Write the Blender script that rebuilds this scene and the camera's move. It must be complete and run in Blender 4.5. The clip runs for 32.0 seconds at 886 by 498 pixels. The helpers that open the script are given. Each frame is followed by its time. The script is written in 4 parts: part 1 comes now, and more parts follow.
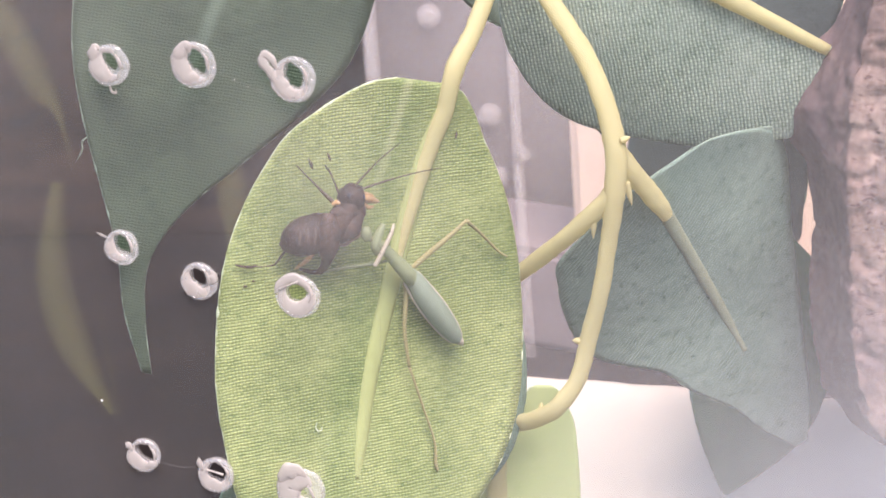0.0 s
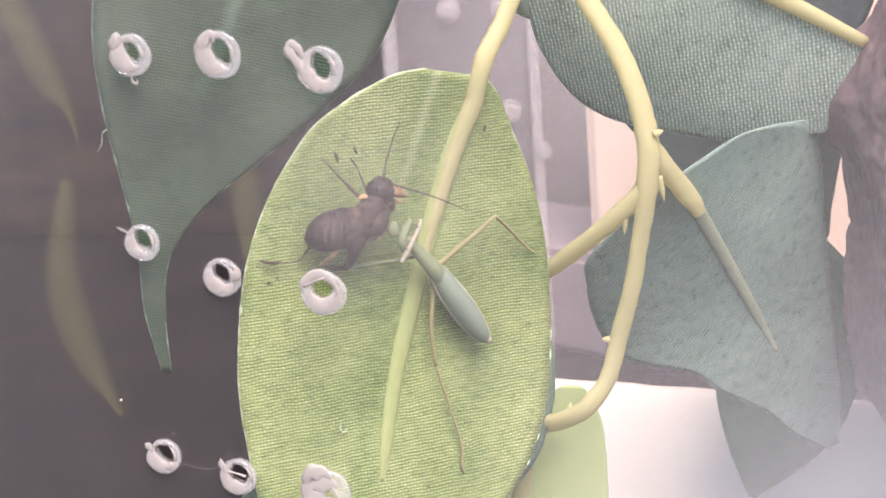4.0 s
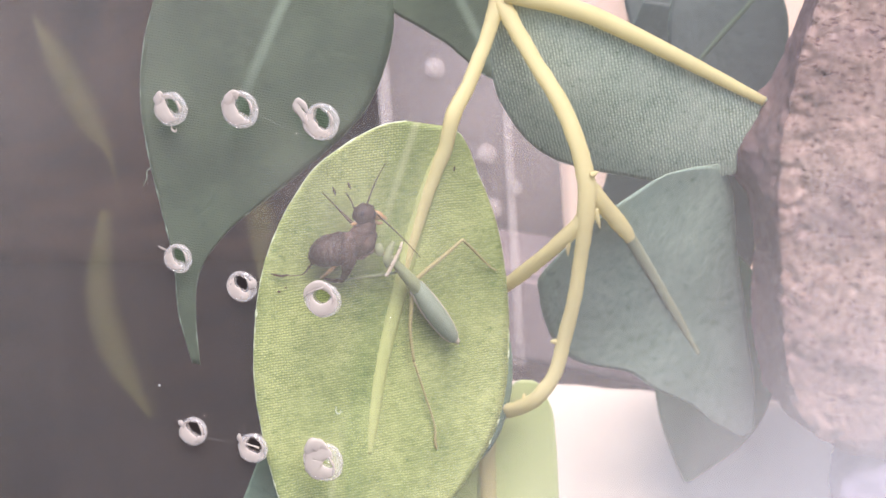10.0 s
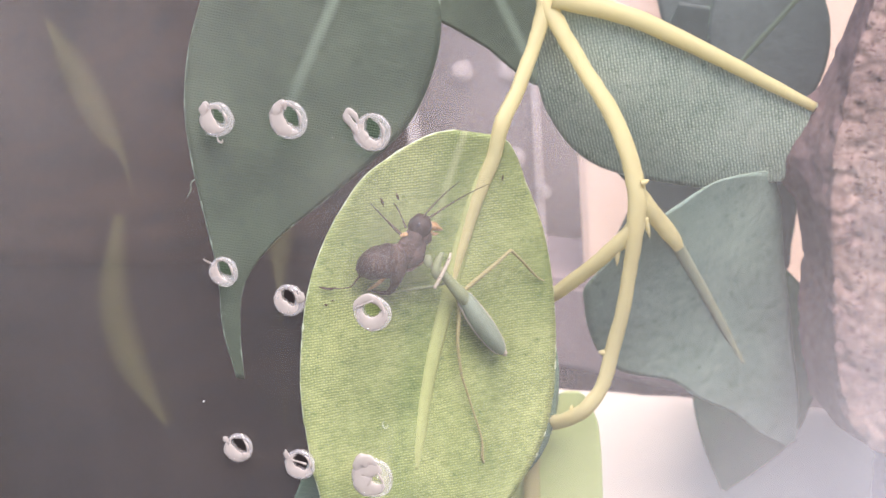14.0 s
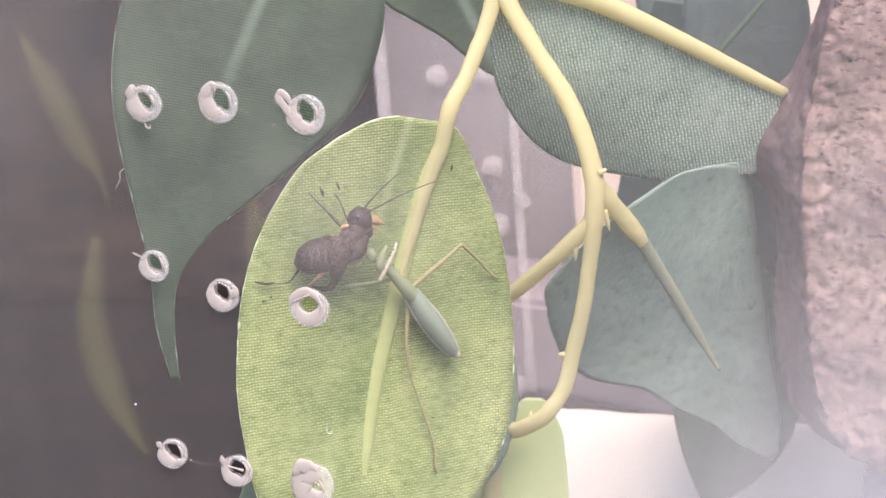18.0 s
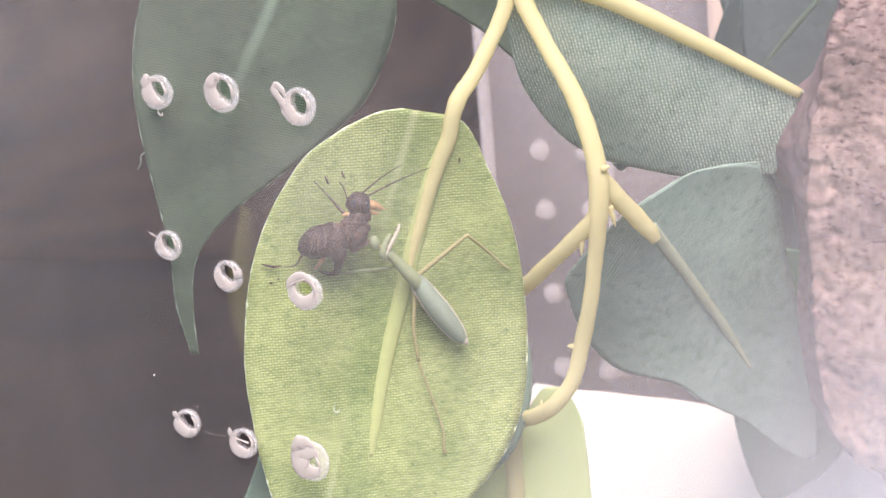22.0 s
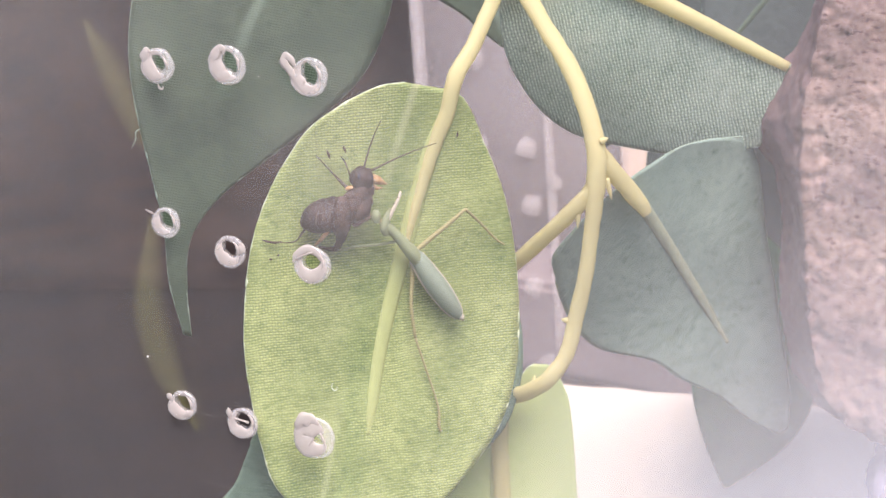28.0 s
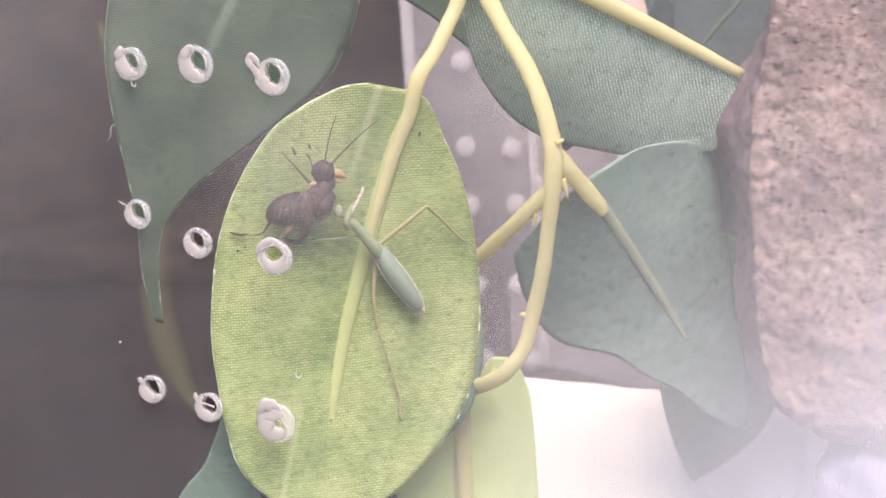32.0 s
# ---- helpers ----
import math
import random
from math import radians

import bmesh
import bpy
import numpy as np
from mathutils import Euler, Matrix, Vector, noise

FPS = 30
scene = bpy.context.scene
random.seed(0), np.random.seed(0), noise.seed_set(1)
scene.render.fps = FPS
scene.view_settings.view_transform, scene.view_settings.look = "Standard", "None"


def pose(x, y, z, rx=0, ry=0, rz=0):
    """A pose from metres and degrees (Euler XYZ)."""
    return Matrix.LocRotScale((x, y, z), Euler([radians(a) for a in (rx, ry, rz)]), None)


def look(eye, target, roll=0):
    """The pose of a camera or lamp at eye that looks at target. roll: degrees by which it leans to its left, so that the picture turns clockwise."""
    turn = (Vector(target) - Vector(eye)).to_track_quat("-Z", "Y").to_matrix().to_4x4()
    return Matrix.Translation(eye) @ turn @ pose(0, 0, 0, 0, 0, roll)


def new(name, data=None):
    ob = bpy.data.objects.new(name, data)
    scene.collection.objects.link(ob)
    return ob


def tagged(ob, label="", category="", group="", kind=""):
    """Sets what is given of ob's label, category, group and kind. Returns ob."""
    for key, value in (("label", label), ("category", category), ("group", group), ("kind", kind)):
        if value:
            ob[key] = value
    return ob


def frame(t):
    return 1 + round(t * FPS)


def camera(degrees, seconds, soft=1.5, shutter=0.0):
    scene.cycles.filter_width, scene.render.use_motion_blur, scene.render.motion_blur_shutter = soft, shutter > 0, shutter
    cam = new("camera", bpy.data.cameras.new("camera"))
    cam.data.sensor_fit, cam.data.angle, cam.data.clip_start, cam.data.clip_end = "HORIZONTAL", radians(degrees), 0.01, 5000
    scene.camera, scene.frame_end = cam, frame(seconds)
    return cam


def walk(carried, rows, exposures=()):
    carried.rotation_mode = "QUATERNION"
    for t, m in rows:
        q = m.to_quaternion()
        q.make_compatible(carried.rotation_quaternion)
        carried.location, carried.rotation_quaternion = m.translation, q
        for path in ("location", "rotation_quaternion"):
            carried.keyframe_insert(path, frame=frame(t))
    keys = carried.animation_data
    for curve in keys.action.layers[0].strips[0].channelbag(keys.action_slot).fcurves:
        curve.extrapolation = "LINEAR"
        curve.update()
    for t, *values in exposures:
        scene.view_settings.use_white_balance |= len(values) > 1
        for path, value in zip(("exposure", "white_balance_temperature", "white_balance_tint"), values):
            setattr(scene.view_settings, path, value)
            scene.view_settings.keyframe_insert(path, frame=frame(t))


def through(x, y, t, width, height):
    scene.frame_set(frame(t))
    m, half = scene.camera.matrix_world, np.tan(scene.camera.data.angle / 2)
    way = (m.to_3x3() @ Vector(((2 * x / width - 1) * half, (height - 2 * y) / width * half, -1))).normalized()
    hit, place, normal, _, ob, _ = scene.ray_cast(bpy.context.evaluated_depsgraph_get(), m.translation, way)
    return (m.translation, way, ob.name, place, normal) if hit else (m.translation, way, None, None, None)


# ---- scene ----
MM = 0.001

# seconds, place in mm, turn in degrees
PATH = [
    (0.0, 63.29, -175.36, 114.30, 74.347, 4.091, 11.381),
    (0.5, 60.65, -165.71, 113.80, 73.959, 4.263, 11.636),
    (1.0, 58.28, -157.98, 108.78, 74.275, 4.165, 11.645),
    (1.5, 59.74, -156.51, 110.39, 74.198, 4.312, 11.946),
    (2.0, 58.59, -155.85, 104.26, 75.274, 4.282, 12.386),
    (2.5, 57.79, -159.06, 108.43, 74.516, 4.457, 11.734),
    (3.0, 59.70, -170.73, 113.65, 74.155, 4.265, 11.671),
    (3.5, 59.44, -170.26, 111.81, 74.369, 4.194, 11.426),
    (5.5, 58.72, -179.58, 114.23, 74.657, 3.650, 11.080),
    (6.0, 59.30, -179.91, 113.45, 74.832, 3.574, 11.142),
    (6.5, 67.79, -166.96, 108.73, 75.166, 3.992, 12.821),
    (7.0, 64.08, -174.22, 106.61, 75.739, 3.508, 12.610),
    (7.5, 67.12, -177.64, 110.14, 75.347, 3.450, 13.143),
    (8.0, 66.44, -181.20, 116.33, 74.641, 3.381, 12.889),
    (8.5, 70.41, -193.67, 121.50, 74.624, 3.634, 12.800),
    (9.0, 64.17, -197.46, 118.92, 75.121, 3.416, 12.127),
    (9.5, 68.90, -211.12, 123.71, 75.045, 3.420, 12.045),
    (10.0, 73.37, -215.14, 121.87, 75.665, 3.675, 11.845),
    (10.5, 74.94, -217.22, 118.20, 76.440, 4.223, 11.555),
    (11.0, 67.81, -200.00, 120.07, 75.436, 3.864, 11.350),
    (11.5, 65.06, -190.21, 113.28, 76.020, 3.923, 11.658),
    (12.0, 68.54, -195.00, 116.00, 75.749, 3.920, 11.965),
    (12.5, 69.04, -198.72, 120.62, 75.183, 3.978, 11.777),
    (13.0, 68.19, -200.95, 124.45, 74.825, 4.024, 11.557),
    (13.5, 64.02, -204.77, 120.53, 75.477, 3.920, 11.044),
    (14.0, 62.38, -212.13, 124.06, 75.257, 3.764, 10.752),
    (14.5, 64.58, -216.29, 125.09, 75.317, 3.558, 10.772),
    (15.0, 71.06, -228.10, 125.79, 75.718, 3.562, 10.893),
    (15.5, 67.96, -201.21, 116.41, 76.019, 3.414, 11.385),
    (17.5, 74.19, -196.22, 111.12, 77.253, 4.357, 12.656),
    (18.0, 72.67, -199.41, 111.41, 77.422, 4.436, 12.439),
    (18.5, 80.34, -199.17, 107.72, 77.861, 4.064, 14.318),
    (19.0, 102.35, -198.09, 100.15, 78.926, 3.554, 20.496),
    (19.5, 113.04, -187.03, 106.62, 77.561, 4.203, 23.630),
    (20.0, 114.42, -181.52, 108.14, 77.318, 4.658, 24.419),
    (20.5, 116.06, -176.66, 105.27, 77.618, 4.813, 25.008),
    (21.0, 112.47, -177.68, 105.13, 77.597, 4.754, 24.412),
    (21.5, 111.15, -180.18, 112.54, 76.642, 4.751, 23.798),
    (22.0, 114.48, -191.32, 112.81, 77.106, 4.802, 23.420),
    (22.5, 124.64, -200.76, 109.73, 77.992, 4.993, 24.019),
    (23.0, 118.59, -184.16, 103.09, 78.323, 5.042, 24.338),
    (23.5, 117.82, -184.50, 103.92, 78.202, 5.110, 24.212),
    (24.0, 115.83, -189.50, 105.09, 78.117, 5.121, 23.590),
    (24.5, 112.91, -194.67, 110.68, 77.505, 5.114, 22.548),
    (26.5, 92.98, -202.83, 108.65, 78.144, 4.133, 17.851),
    (27.0, 87.96, -204.81, 103.97, 78.801, 3.900, 16.895),
    (27.5, 84.33, -204.64, 98.52, 79.376, 3.724, 16.128),
    (28.0, 87.95, -203.72, 104.60, 78.462, 4.146, 16.287),
    (28.5, 95.39, -213.78, 111.73, 77.916, 4.396, 16.576),
    (29.0, 99.34, -232.36, 114.89, 77.984, 4.229, 16.229),
    (29.5, 101.18, -232.71, 114.49, 78.051, 4.238, 16.503),
    (30.0, 95.02, -216.29, 110.58, 78.179, 4.104, 16.630),
    (30.5, 96.43, -214.72, 104.71, 78.940, 4.103, 16.914),
    (31.0, 97.60, -212.07, 106.42, 78.678, 4.162, 17.115),
    (31.5, 98.37, -210.11, 105.19, 78.683, 3.980, 17.372),
    (32.0, 103.09, -208.62, 104.80, 78.644, 3.592, 18.405),
]
cam = camera(26, 32.0)
walk(cam, [(t, pose(x * MM, y * MM, z * MM, a, b, c)) for t, x, y, z, a, b, c in PATH], [(0.0, 0.88), (18.5, 0.88), (19.0, 0.78), (20.5, 0.80), (21.3, 0.88), (21.9, 1.00), (22.4, 1.00), (22.9, 0.90), (27.0, 0.92), (28.0, 0.90), (32.0, 0.88)])

cam.data.dof.use_dof = True
cam.data.dof.focus_distance = 0.216
cam.data.dof.aperture_fstop = 64.0

# ---- light ----
SUN_EL, SUN_AZ = 56.0, 150.0  # azimuth clockwise from +y
world = bpy.data.worlds.new("sky")
scene.world = world
world.use_nodes = True
wn = world.node_tree.nodes
sky = wn.new("ShaderNodeTexSky")
sky.sky_type = "NISHITA"
sky.sun_disc = False
sky.sun_elevation = radians(SUN_EL)
sky.sun_rotation = radians(SUN_AZ)
world.node_tree.links.new(sky.outputs[0], wn["Background"].inputs[0])
wn["Background"].inputs[1].default_value = 0.135
sun = new("sun", bpy.data.lights.new("sun", "SUN"))
sun.data.energy = 4.0
sun.data.angle = radians(40)
sun.data.color = (1.0, 0.87, 0.84)
sd = Vector((math.sin(radians(SUN_AZ)) * math.cos(radians(SUN_EL)), math.cos(radians(SUN_AZ)) * math.cos(radians(SUN_EL)), math.sin(radians(SUN_EL))))
sun.matrix_world = look(sd * 2.0, (0, 0, 0))


# ---- materials ----
def mat(name):
    m = bpy.data.materials.new(name)
    m.use_nodes = True
    nt = m.node_tree
    return m, nt, nt.nodes, nt.links, nt.nodes["Principled BSDF"]


def noise_node(nt, coord, scale, detail=4.0, rough=0.6):
    n = nt.nodes.new("ShaderNodeTexNoise")
    n.inputs["Scale"].default_value = scale
    n.inputs["Detail"].default_value = detail
    n.inputs["Roughness"].default_value = rough
    nt.links.new(coord, n.inputs["Vector"])
    return n.outputs[0]


def ramp(nt, fac, stops):
    r = nt.nodes.new("ShaderNodeValToRGB")
    while len(r.color_ramp.elements) < len(stops):
        r.color_ramp.elements.new(0.5)
    for e, (p, c) in zip(r.color_ramp.elements, stops):
        e.position, e.color = p, (*c, 1) if len(c) == 3 else c
    nt.links.new(fac, r.inputs[0])
    return r.outputs[0]


def maths(nt, op, a, b=None):
    n = nt.nodes.new("ShaderNodeMath")
    n.operation = op
    for i, v in enumerate((a, b)):
        if v is None:
            continue
        if isinstance(v, (int, float)):
            n.inputs[i].default_value = v
        else:
            nt.links.new(v, n.inputs[i])
    return n.outputs[0]


def mixcol(nt, fac, a, b, blend="MIX"):
    n = nt.nodes.new("ShaderNodeMix")
    n.data_type, n.blend_type = "RGBA", blend
    for sock, v in ((n.inputs[0], fac), (n.inputs[6], a), (n.inputs[7], b)):
        if isinstance(v, (int, float)):
            sock.default_value = v
        elif isinstance(v, tuple):
            sock.default_value = (*v, 1)
        else:
            nt.links.new(v, sock)
    return n.outputs[2]


def bump(nt, height, strength, dist, into):
    b = nt.nodes.new("ShaderNodeBump")
    b.inputs["Strength"].default_value, b.inputs["Distance"].default_value = strength, dist
    nt.links.new(height, b.inputs["Height"])
    nt.links.new(b.outputs[0], into)


def object_coord(nt):
    return nt.nodes.new("ShaderNodeTexCoord").outputs["Object"]


def speckled(name, dark, light, scale, rough=0.6, bump_strength=0.3, bump_scale=None, fine=4.0, metal=0.0, shine=0.5):
    """A plain surface with broad and fine variation."""
    m, nt, N, L, p = mat(name)
    co = object_coord(nt)
    a = noise_node(nt, co, scale)
    b = noise_node(nt, co, scale * fine)
    f = maths(nt, "ADD", maths(nt, "MULTIPLY", a, 0.65), maths(nt, "MULTIPLY", b, 0.35))
    L.new(ramp(nt, f, [(0.36, dark), (0.64, light)]), p.inputs["Base Color"])
    p.inputs["Specular IOR Level"].default_value = shine
    p.inputs["Roughness"].default_value, p.inputs["Metallic"].default_value = rough, metal
    bump(nt, noise_node(nt, co, bump_scale or scale * 6), bump_strength, 0.0003, p.inputs["Normal"])
    return m


def cloth(name, dark, light, fleck, through, pitch=0.36, turn=2.0, printed=0.0, woven=0.75, streaks=(), gap_shade=(0.30, 0.38, 0.28), crown_glint=(1.42, 1.40, 1.30)):
    """Printed polyester leaf cloth: plain weave of rounded threads, dye flecks, some light let through. UV is in millimetres.
    streaks: pale printed lines, as across and along at both ends, half width, strength and colour."""
    m, nt, N, L, p = mat(name)
    uv = N.new("ShaderNodeUVMap")
    mp = N.new("ShaderNodeMapping")
    mp.inputs["Rotation"].default_value[2] = radians(turn)
    L.new(uv.outputs[0], mp.inputs[0])
    sep = N.new("ShaderNodeSeparateXYZ")
    L.new(mp.outputs[0], sep.inputs[0])
    wob = maths(nt, "MULTIPLY", maths(nt, "SUBTRACT", noise_node(nt, uv.outputs[0], 0.3, 3), 0.5), 0.5)
    wob_b = maths(nt, "MULTIPLY", maths(nt, "SUBTRACT", noise_node(nt, uv.outputs[0], 0.17, 3), 0.5), 0.9)
    sx = maths(nt, "SINE", maths(nt, "MULTIPLY", maths(nt, "ADD", sep.outputs[0], wob), math.pi / pitch))
    sy = maths(nt, "SINE", maths(nt, "MULTIPLY", maths(nt, "ADD", sep.outputs[1], wob_b), math.pi / (pitch * 0.94)))
    over = maths(nt, "MULTIPLY", maths(nt, "MULTIPLY", sx, sy), 0.40)
    warp = maths(nt, "MULTIPLY", maths(nt, "ABSOLUTE", sx), maths(nt, "ADD", over, 0.40))
    weft = maths(nt, "MULTIPLY", maths(nt, "ABSOLUTE", sy), maths(nt, "SUBTRACT", 0.66, over))
    weave = maths(nt, "MAXIMUM", warp, weft)
    broad = noise_node(nt, uv.outputs[0], 0.09, 4)
    slub = N.new("ShaderNodeMapping")
    slub.inputs["Scale"].default_value = (0.30, 1.0, 1.0)
    L.new(mp.outputs[0], slub.inputs[0])
    thread = noise_node(nt, slub.outputs[0], 2.3, 3, 0.7)
    tone = maths(nt, "ADD", maths(nt, "MULTIPLY", broad, 0.62), maths(nt, "MULTIPLY", thread, 0.38))
    base = ramp(nt, tone, [(0.36, dark), (0.64, light)])
    fl = ramp(nt, noise_node(nt, uv.outputs[0], 0.75, 5, 0.7), [(0.53, (0, 0, 0)), (0.68, (1, 1, 1))])
    base = mixcol(nt, maths(nt, "MULTIPLY", fl, 0.45), base, fleck)
    spots = ramp(nt, noise_node(nt, uv.outputs[0], 1.5, 2, 0.5), [(0.68, (0, 0, 0)), (0.74, (1, 1, 1))])
    base = mixcol(nt, maths(nt, "MULTIPLY", spots, 0.55), base, fleck)
    us = N.new("ShaderNodeSeparateXYZ")
    L.new(uv.outputs[0], us.inputs[0])
    if printed:
        band = maths(nt, "ADD", us.outputs[0], maths(nt, "MULTIPLY", noise_node(nt, uv.outputs[0], 0.12, 3), 3.0))
        band = ramp(nt, maths(nt, "ADD", maths(nt, "MULTIPLY", band, 0.05), 0.5), [(0.28, (1, 1, 1)), (0.38, (0.62, 0.74, 0.62)), (0.48, (0.74, 0.82, 0.72)), (0.56, (1, 1, 1))])
        base = mixcol(nt, printed, base, band, "MULTIPLY")
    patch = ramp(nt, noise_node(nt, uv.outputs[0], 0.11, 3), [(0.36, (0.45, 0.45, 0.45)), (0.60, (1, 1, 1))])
    # Shade between the threads and glints on their crowns are painted into the colour.
    thread_shading = ramp(nt, weave, [(0.0, gap_shade), (0.34, tuple(0.45 * g + 0.48 for g in gap_shade)), (0.62, (1.0, 1.0, 1.0)), (0.95, crown_glint)])
    base = mixcol(nt, maths(nt, "MULTIPLY", patch, woven), base, thread_shading, "MULTIPLY")
    for x0, y0, x1, y1, half, strength, tint in streaks:
        slope = (x1 - x0) / (y1 - y0)
        line = maths(nt, "ADD", maths(nt, "MULTIPLY", maths(nt, "SUBTRACT", us.outputs[1], y0), slope), x0)
        off = maths(nt, "DIVIDE", maths(nt, "ABSOLUTE", maths(nt, "SUBTRACT", us.outputs[0], line)), half)
        core = ramp(nt, off, [(0.25, (1, 1, 1)), (1.0, (0, 0, 0))])
        along = maths(nt, "DIVIDE", maths(nt, "SUBTRACT", us.outputs[1], y0), y1 - y0)
        ends = ramp(nt, along, [(0.0, (1, 1, 1)), (0.45, (0.8, 0.8, 0.8)), (1.0, (0, 0, 0))])
        base = mixcol(nt, maths(nt, "MULTIPLY", maths(nt, "MULTIPLY", core, ends), strength), base, tint)
    L.new(base, p.inputs["Base Color"])
    p.inputs["Roughness"].default_value = 0.62
    bump(nt, weave, 0.9 * woven, 0.00012, p.inputs["Normal"])
    tr = N.new("ShaderNodeBsdfTranslucent")
    L.new(base, tr.inputs[0])
    mx = N.new("ShaderNodeMixShader")
    mx.inputs[0].default_value = through
    L.new(p.outputs[0], mx.inputs[1])
    L.new(tr.outputs[0], mx.inputs[2])
    L.new(mx.outputs[0], N["Material Output"].inputs[0])
    return m


def film(name, low, high, tint, centre, reach, gloss=0.035, glare_tint=None, haze_patches=None):
    """Clear plastic under a film of dust: mostly see-through, with a painted haze that thickens round one centre."""
    m, nt, N, L, p = mat(name)
    N.remove(p)
    co = object_coord(nt)
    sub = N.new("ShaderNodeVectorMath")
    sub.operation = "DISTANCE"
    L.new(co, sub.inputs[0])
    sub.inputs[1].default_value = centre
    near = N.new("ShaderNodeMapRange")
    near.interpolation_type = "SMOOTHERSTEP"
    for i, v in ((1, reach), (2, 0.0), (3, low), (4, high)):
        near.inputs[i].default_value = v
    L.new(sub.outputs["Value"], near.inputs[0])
    cloud = ramp(nt, noise_node(nt, co, 28, 5, 0.55), [(0.3, (0.8, 0.8, 0.8)), (0.7, (1.2, 1.2, 1.2))])
    fac = near.outputs[0]
    for middle, far, strength in haze_patches or ():  # smaller haze patches
        d = N.new("ShaderNodeVectorMath")
        d.operation = "DISTANCE"
        L.new(co, d.inputs[0])
        d.inputs[1].default_value = middle
        r = N.new("ShaderNodeMapRange")
        r.interpolation_type = "SMOOTHERSTEP"
        for i, v in ((1, far), (2, 0.0), (3, 0.0), (4, strength)):
            r.inputs[i].default_value = v
        L.new(d.outputs["Value"], r.inputs[0])
        fac = maths(nt, "ADD", fac, r.outputs[0])
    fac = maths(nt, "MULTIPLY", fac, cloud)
    if haze_patches:  # wiping marks down the panel
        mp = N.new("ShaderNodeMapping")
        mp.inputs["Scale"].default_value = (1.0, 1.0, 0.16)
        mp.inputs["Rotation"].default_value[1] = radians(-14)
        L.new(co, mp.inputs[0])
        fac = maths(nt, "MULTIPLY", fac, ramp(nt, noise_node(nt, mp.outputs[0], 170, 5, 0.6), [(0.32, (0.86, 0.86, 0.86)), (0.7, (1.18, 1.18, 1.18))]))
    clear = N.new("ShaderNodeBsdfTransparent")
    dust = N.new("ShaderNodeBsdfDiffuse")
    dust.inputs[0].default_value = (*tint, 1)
    if glare_tint:
        L.new(mixcol(nt, maths(nt, "MULTIPLY", near.outputs[0], 1 / high), tint, glare_tint), dust.inputs[0])
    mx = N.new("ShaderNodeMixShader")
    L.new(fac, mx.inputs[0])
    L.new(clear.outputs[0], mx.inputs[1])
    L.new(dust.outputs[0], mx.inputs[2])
    gl = N.new("ShaderNodeBsdfGlossy")
    gl.inputs["Roughness"].default_value = 0.04
    mg = N.new("ShaderNodeMixShader")
    mg.inputs[0].default_value = gloss
    L.new(mx.outputs[0], mg.inputs[1])
    L.new(gl.outputs[0], mg.inputs[2])
    L.new(mg.outputs[0], N["Material Output"].inputs[0])
    return m


def waxy(name, colour, rough=0.3, sub=0.3):
    m, nt, N, L, p = mat(name)
    co = object_coord(nt)
    L.new(ramp(nt, noise_node(nt, co, 900), [(0.3, tuple(c * 0.85 for c in colour)), (0.7, colour)]), p.inputs["Base Color"])
    p.inputs["Roughness"].default_value = rough
    bump(nt, noise_node(nt, co, 1500), 0.25, 0.0002, p.inputs["Normal"])
    tr = N.new("ShaderNodeBsdfTranslucent")
    tr.inputs[0].default_value = (*colour, 1)
    mx = N.new("ShaderNodeMixShader")
    mx.inputs[0].default_value = sub
    L.new(p.outputs[0], mx.inputs[1])
    L.new(tr.outputs[0], mx.inputs[2])
    L.new(mx.outputs[0], N["Material Output"].inputs[0])
    return m


def rock_material(name, deep=(0.19, 0.115, 0.11), mid=(0.36, 0.225, 0.205), pale=(0.56, 0.40, 0.36), stain=(0.20, 0.16, 0.20), grit=0.9):
    """Porous stone: broad stains, pale grains and small dark pits. grit: how open its surface is."""
    m, nt, N, L, p = mat(name)
    co = object_coord(nt)
    a, b, c = noise_node(nt, co, 60), noise_node(nt, co, 900, 6, 0.75), noise_node(nt, co, 2100, 3)
    tone = maths(nt, "ADD", maths(nt, "MULTIPLY", a, 0.45), maths(nt, "MULTIPLY", b, 0.55))
    base = ramp(nt, tone, [(0.36, deep), (0.5, mid), (0.62, pale)])
    broad = ramp(nt, noise_node(nt, co, 95, 5, 0.65), [(0.46, (0, 0, 0)), (0.66, (1, 1, 1))])
    base = mixcol(nt, maths(nt, "MULTIPLY", broad, 0.55), base, stain)
    mp = N.new("ShaderNodeMapping")
    mp.inputs["Scale"].default_value = (0.7, 0.7, 1.35)
    L.new(co, mp.inputs[0])
    pits = ramp(nt, noise_node(nt, mp.outputs[0], 1500, 3, 0.6), [(0.35, (0.50, 0.42, 0.45)), (0.44, (1, 1, 1))])
    holes = ramp(nt, noise_node(nt, mp.outputs[0], 420, 2, 0.5), [(0.24, (0.25, 0.20, 0.25)), (0.29, (1, 1, 1))])
    base = mixcol(nt, grit, base, pits, "MULTIPLY")
    L.new(mixcol(nt, grit, base, holes, "MULTIPLY"), p.inputs["Base Color"])
    p.inputs["Roughness"].default_value = 0.9
    p.inputs["Specular IOR Level"].default_value = 0.3
    h = maths(nt, "ADD", maths(nt, "MULTIPLY", b, 0.7), maths(nt, "ADD", maths(nt, "MULTIPLY", c, 0.25), maths(nt, "ADD", maths(nt, "MULTIPLY", pits, 0.6), maths(nt, "MULTIPLY", holes, 0.8))))
    bump(nt, h, grit * 0.6, 0.0005, p.inputs["Normal"])
    return m


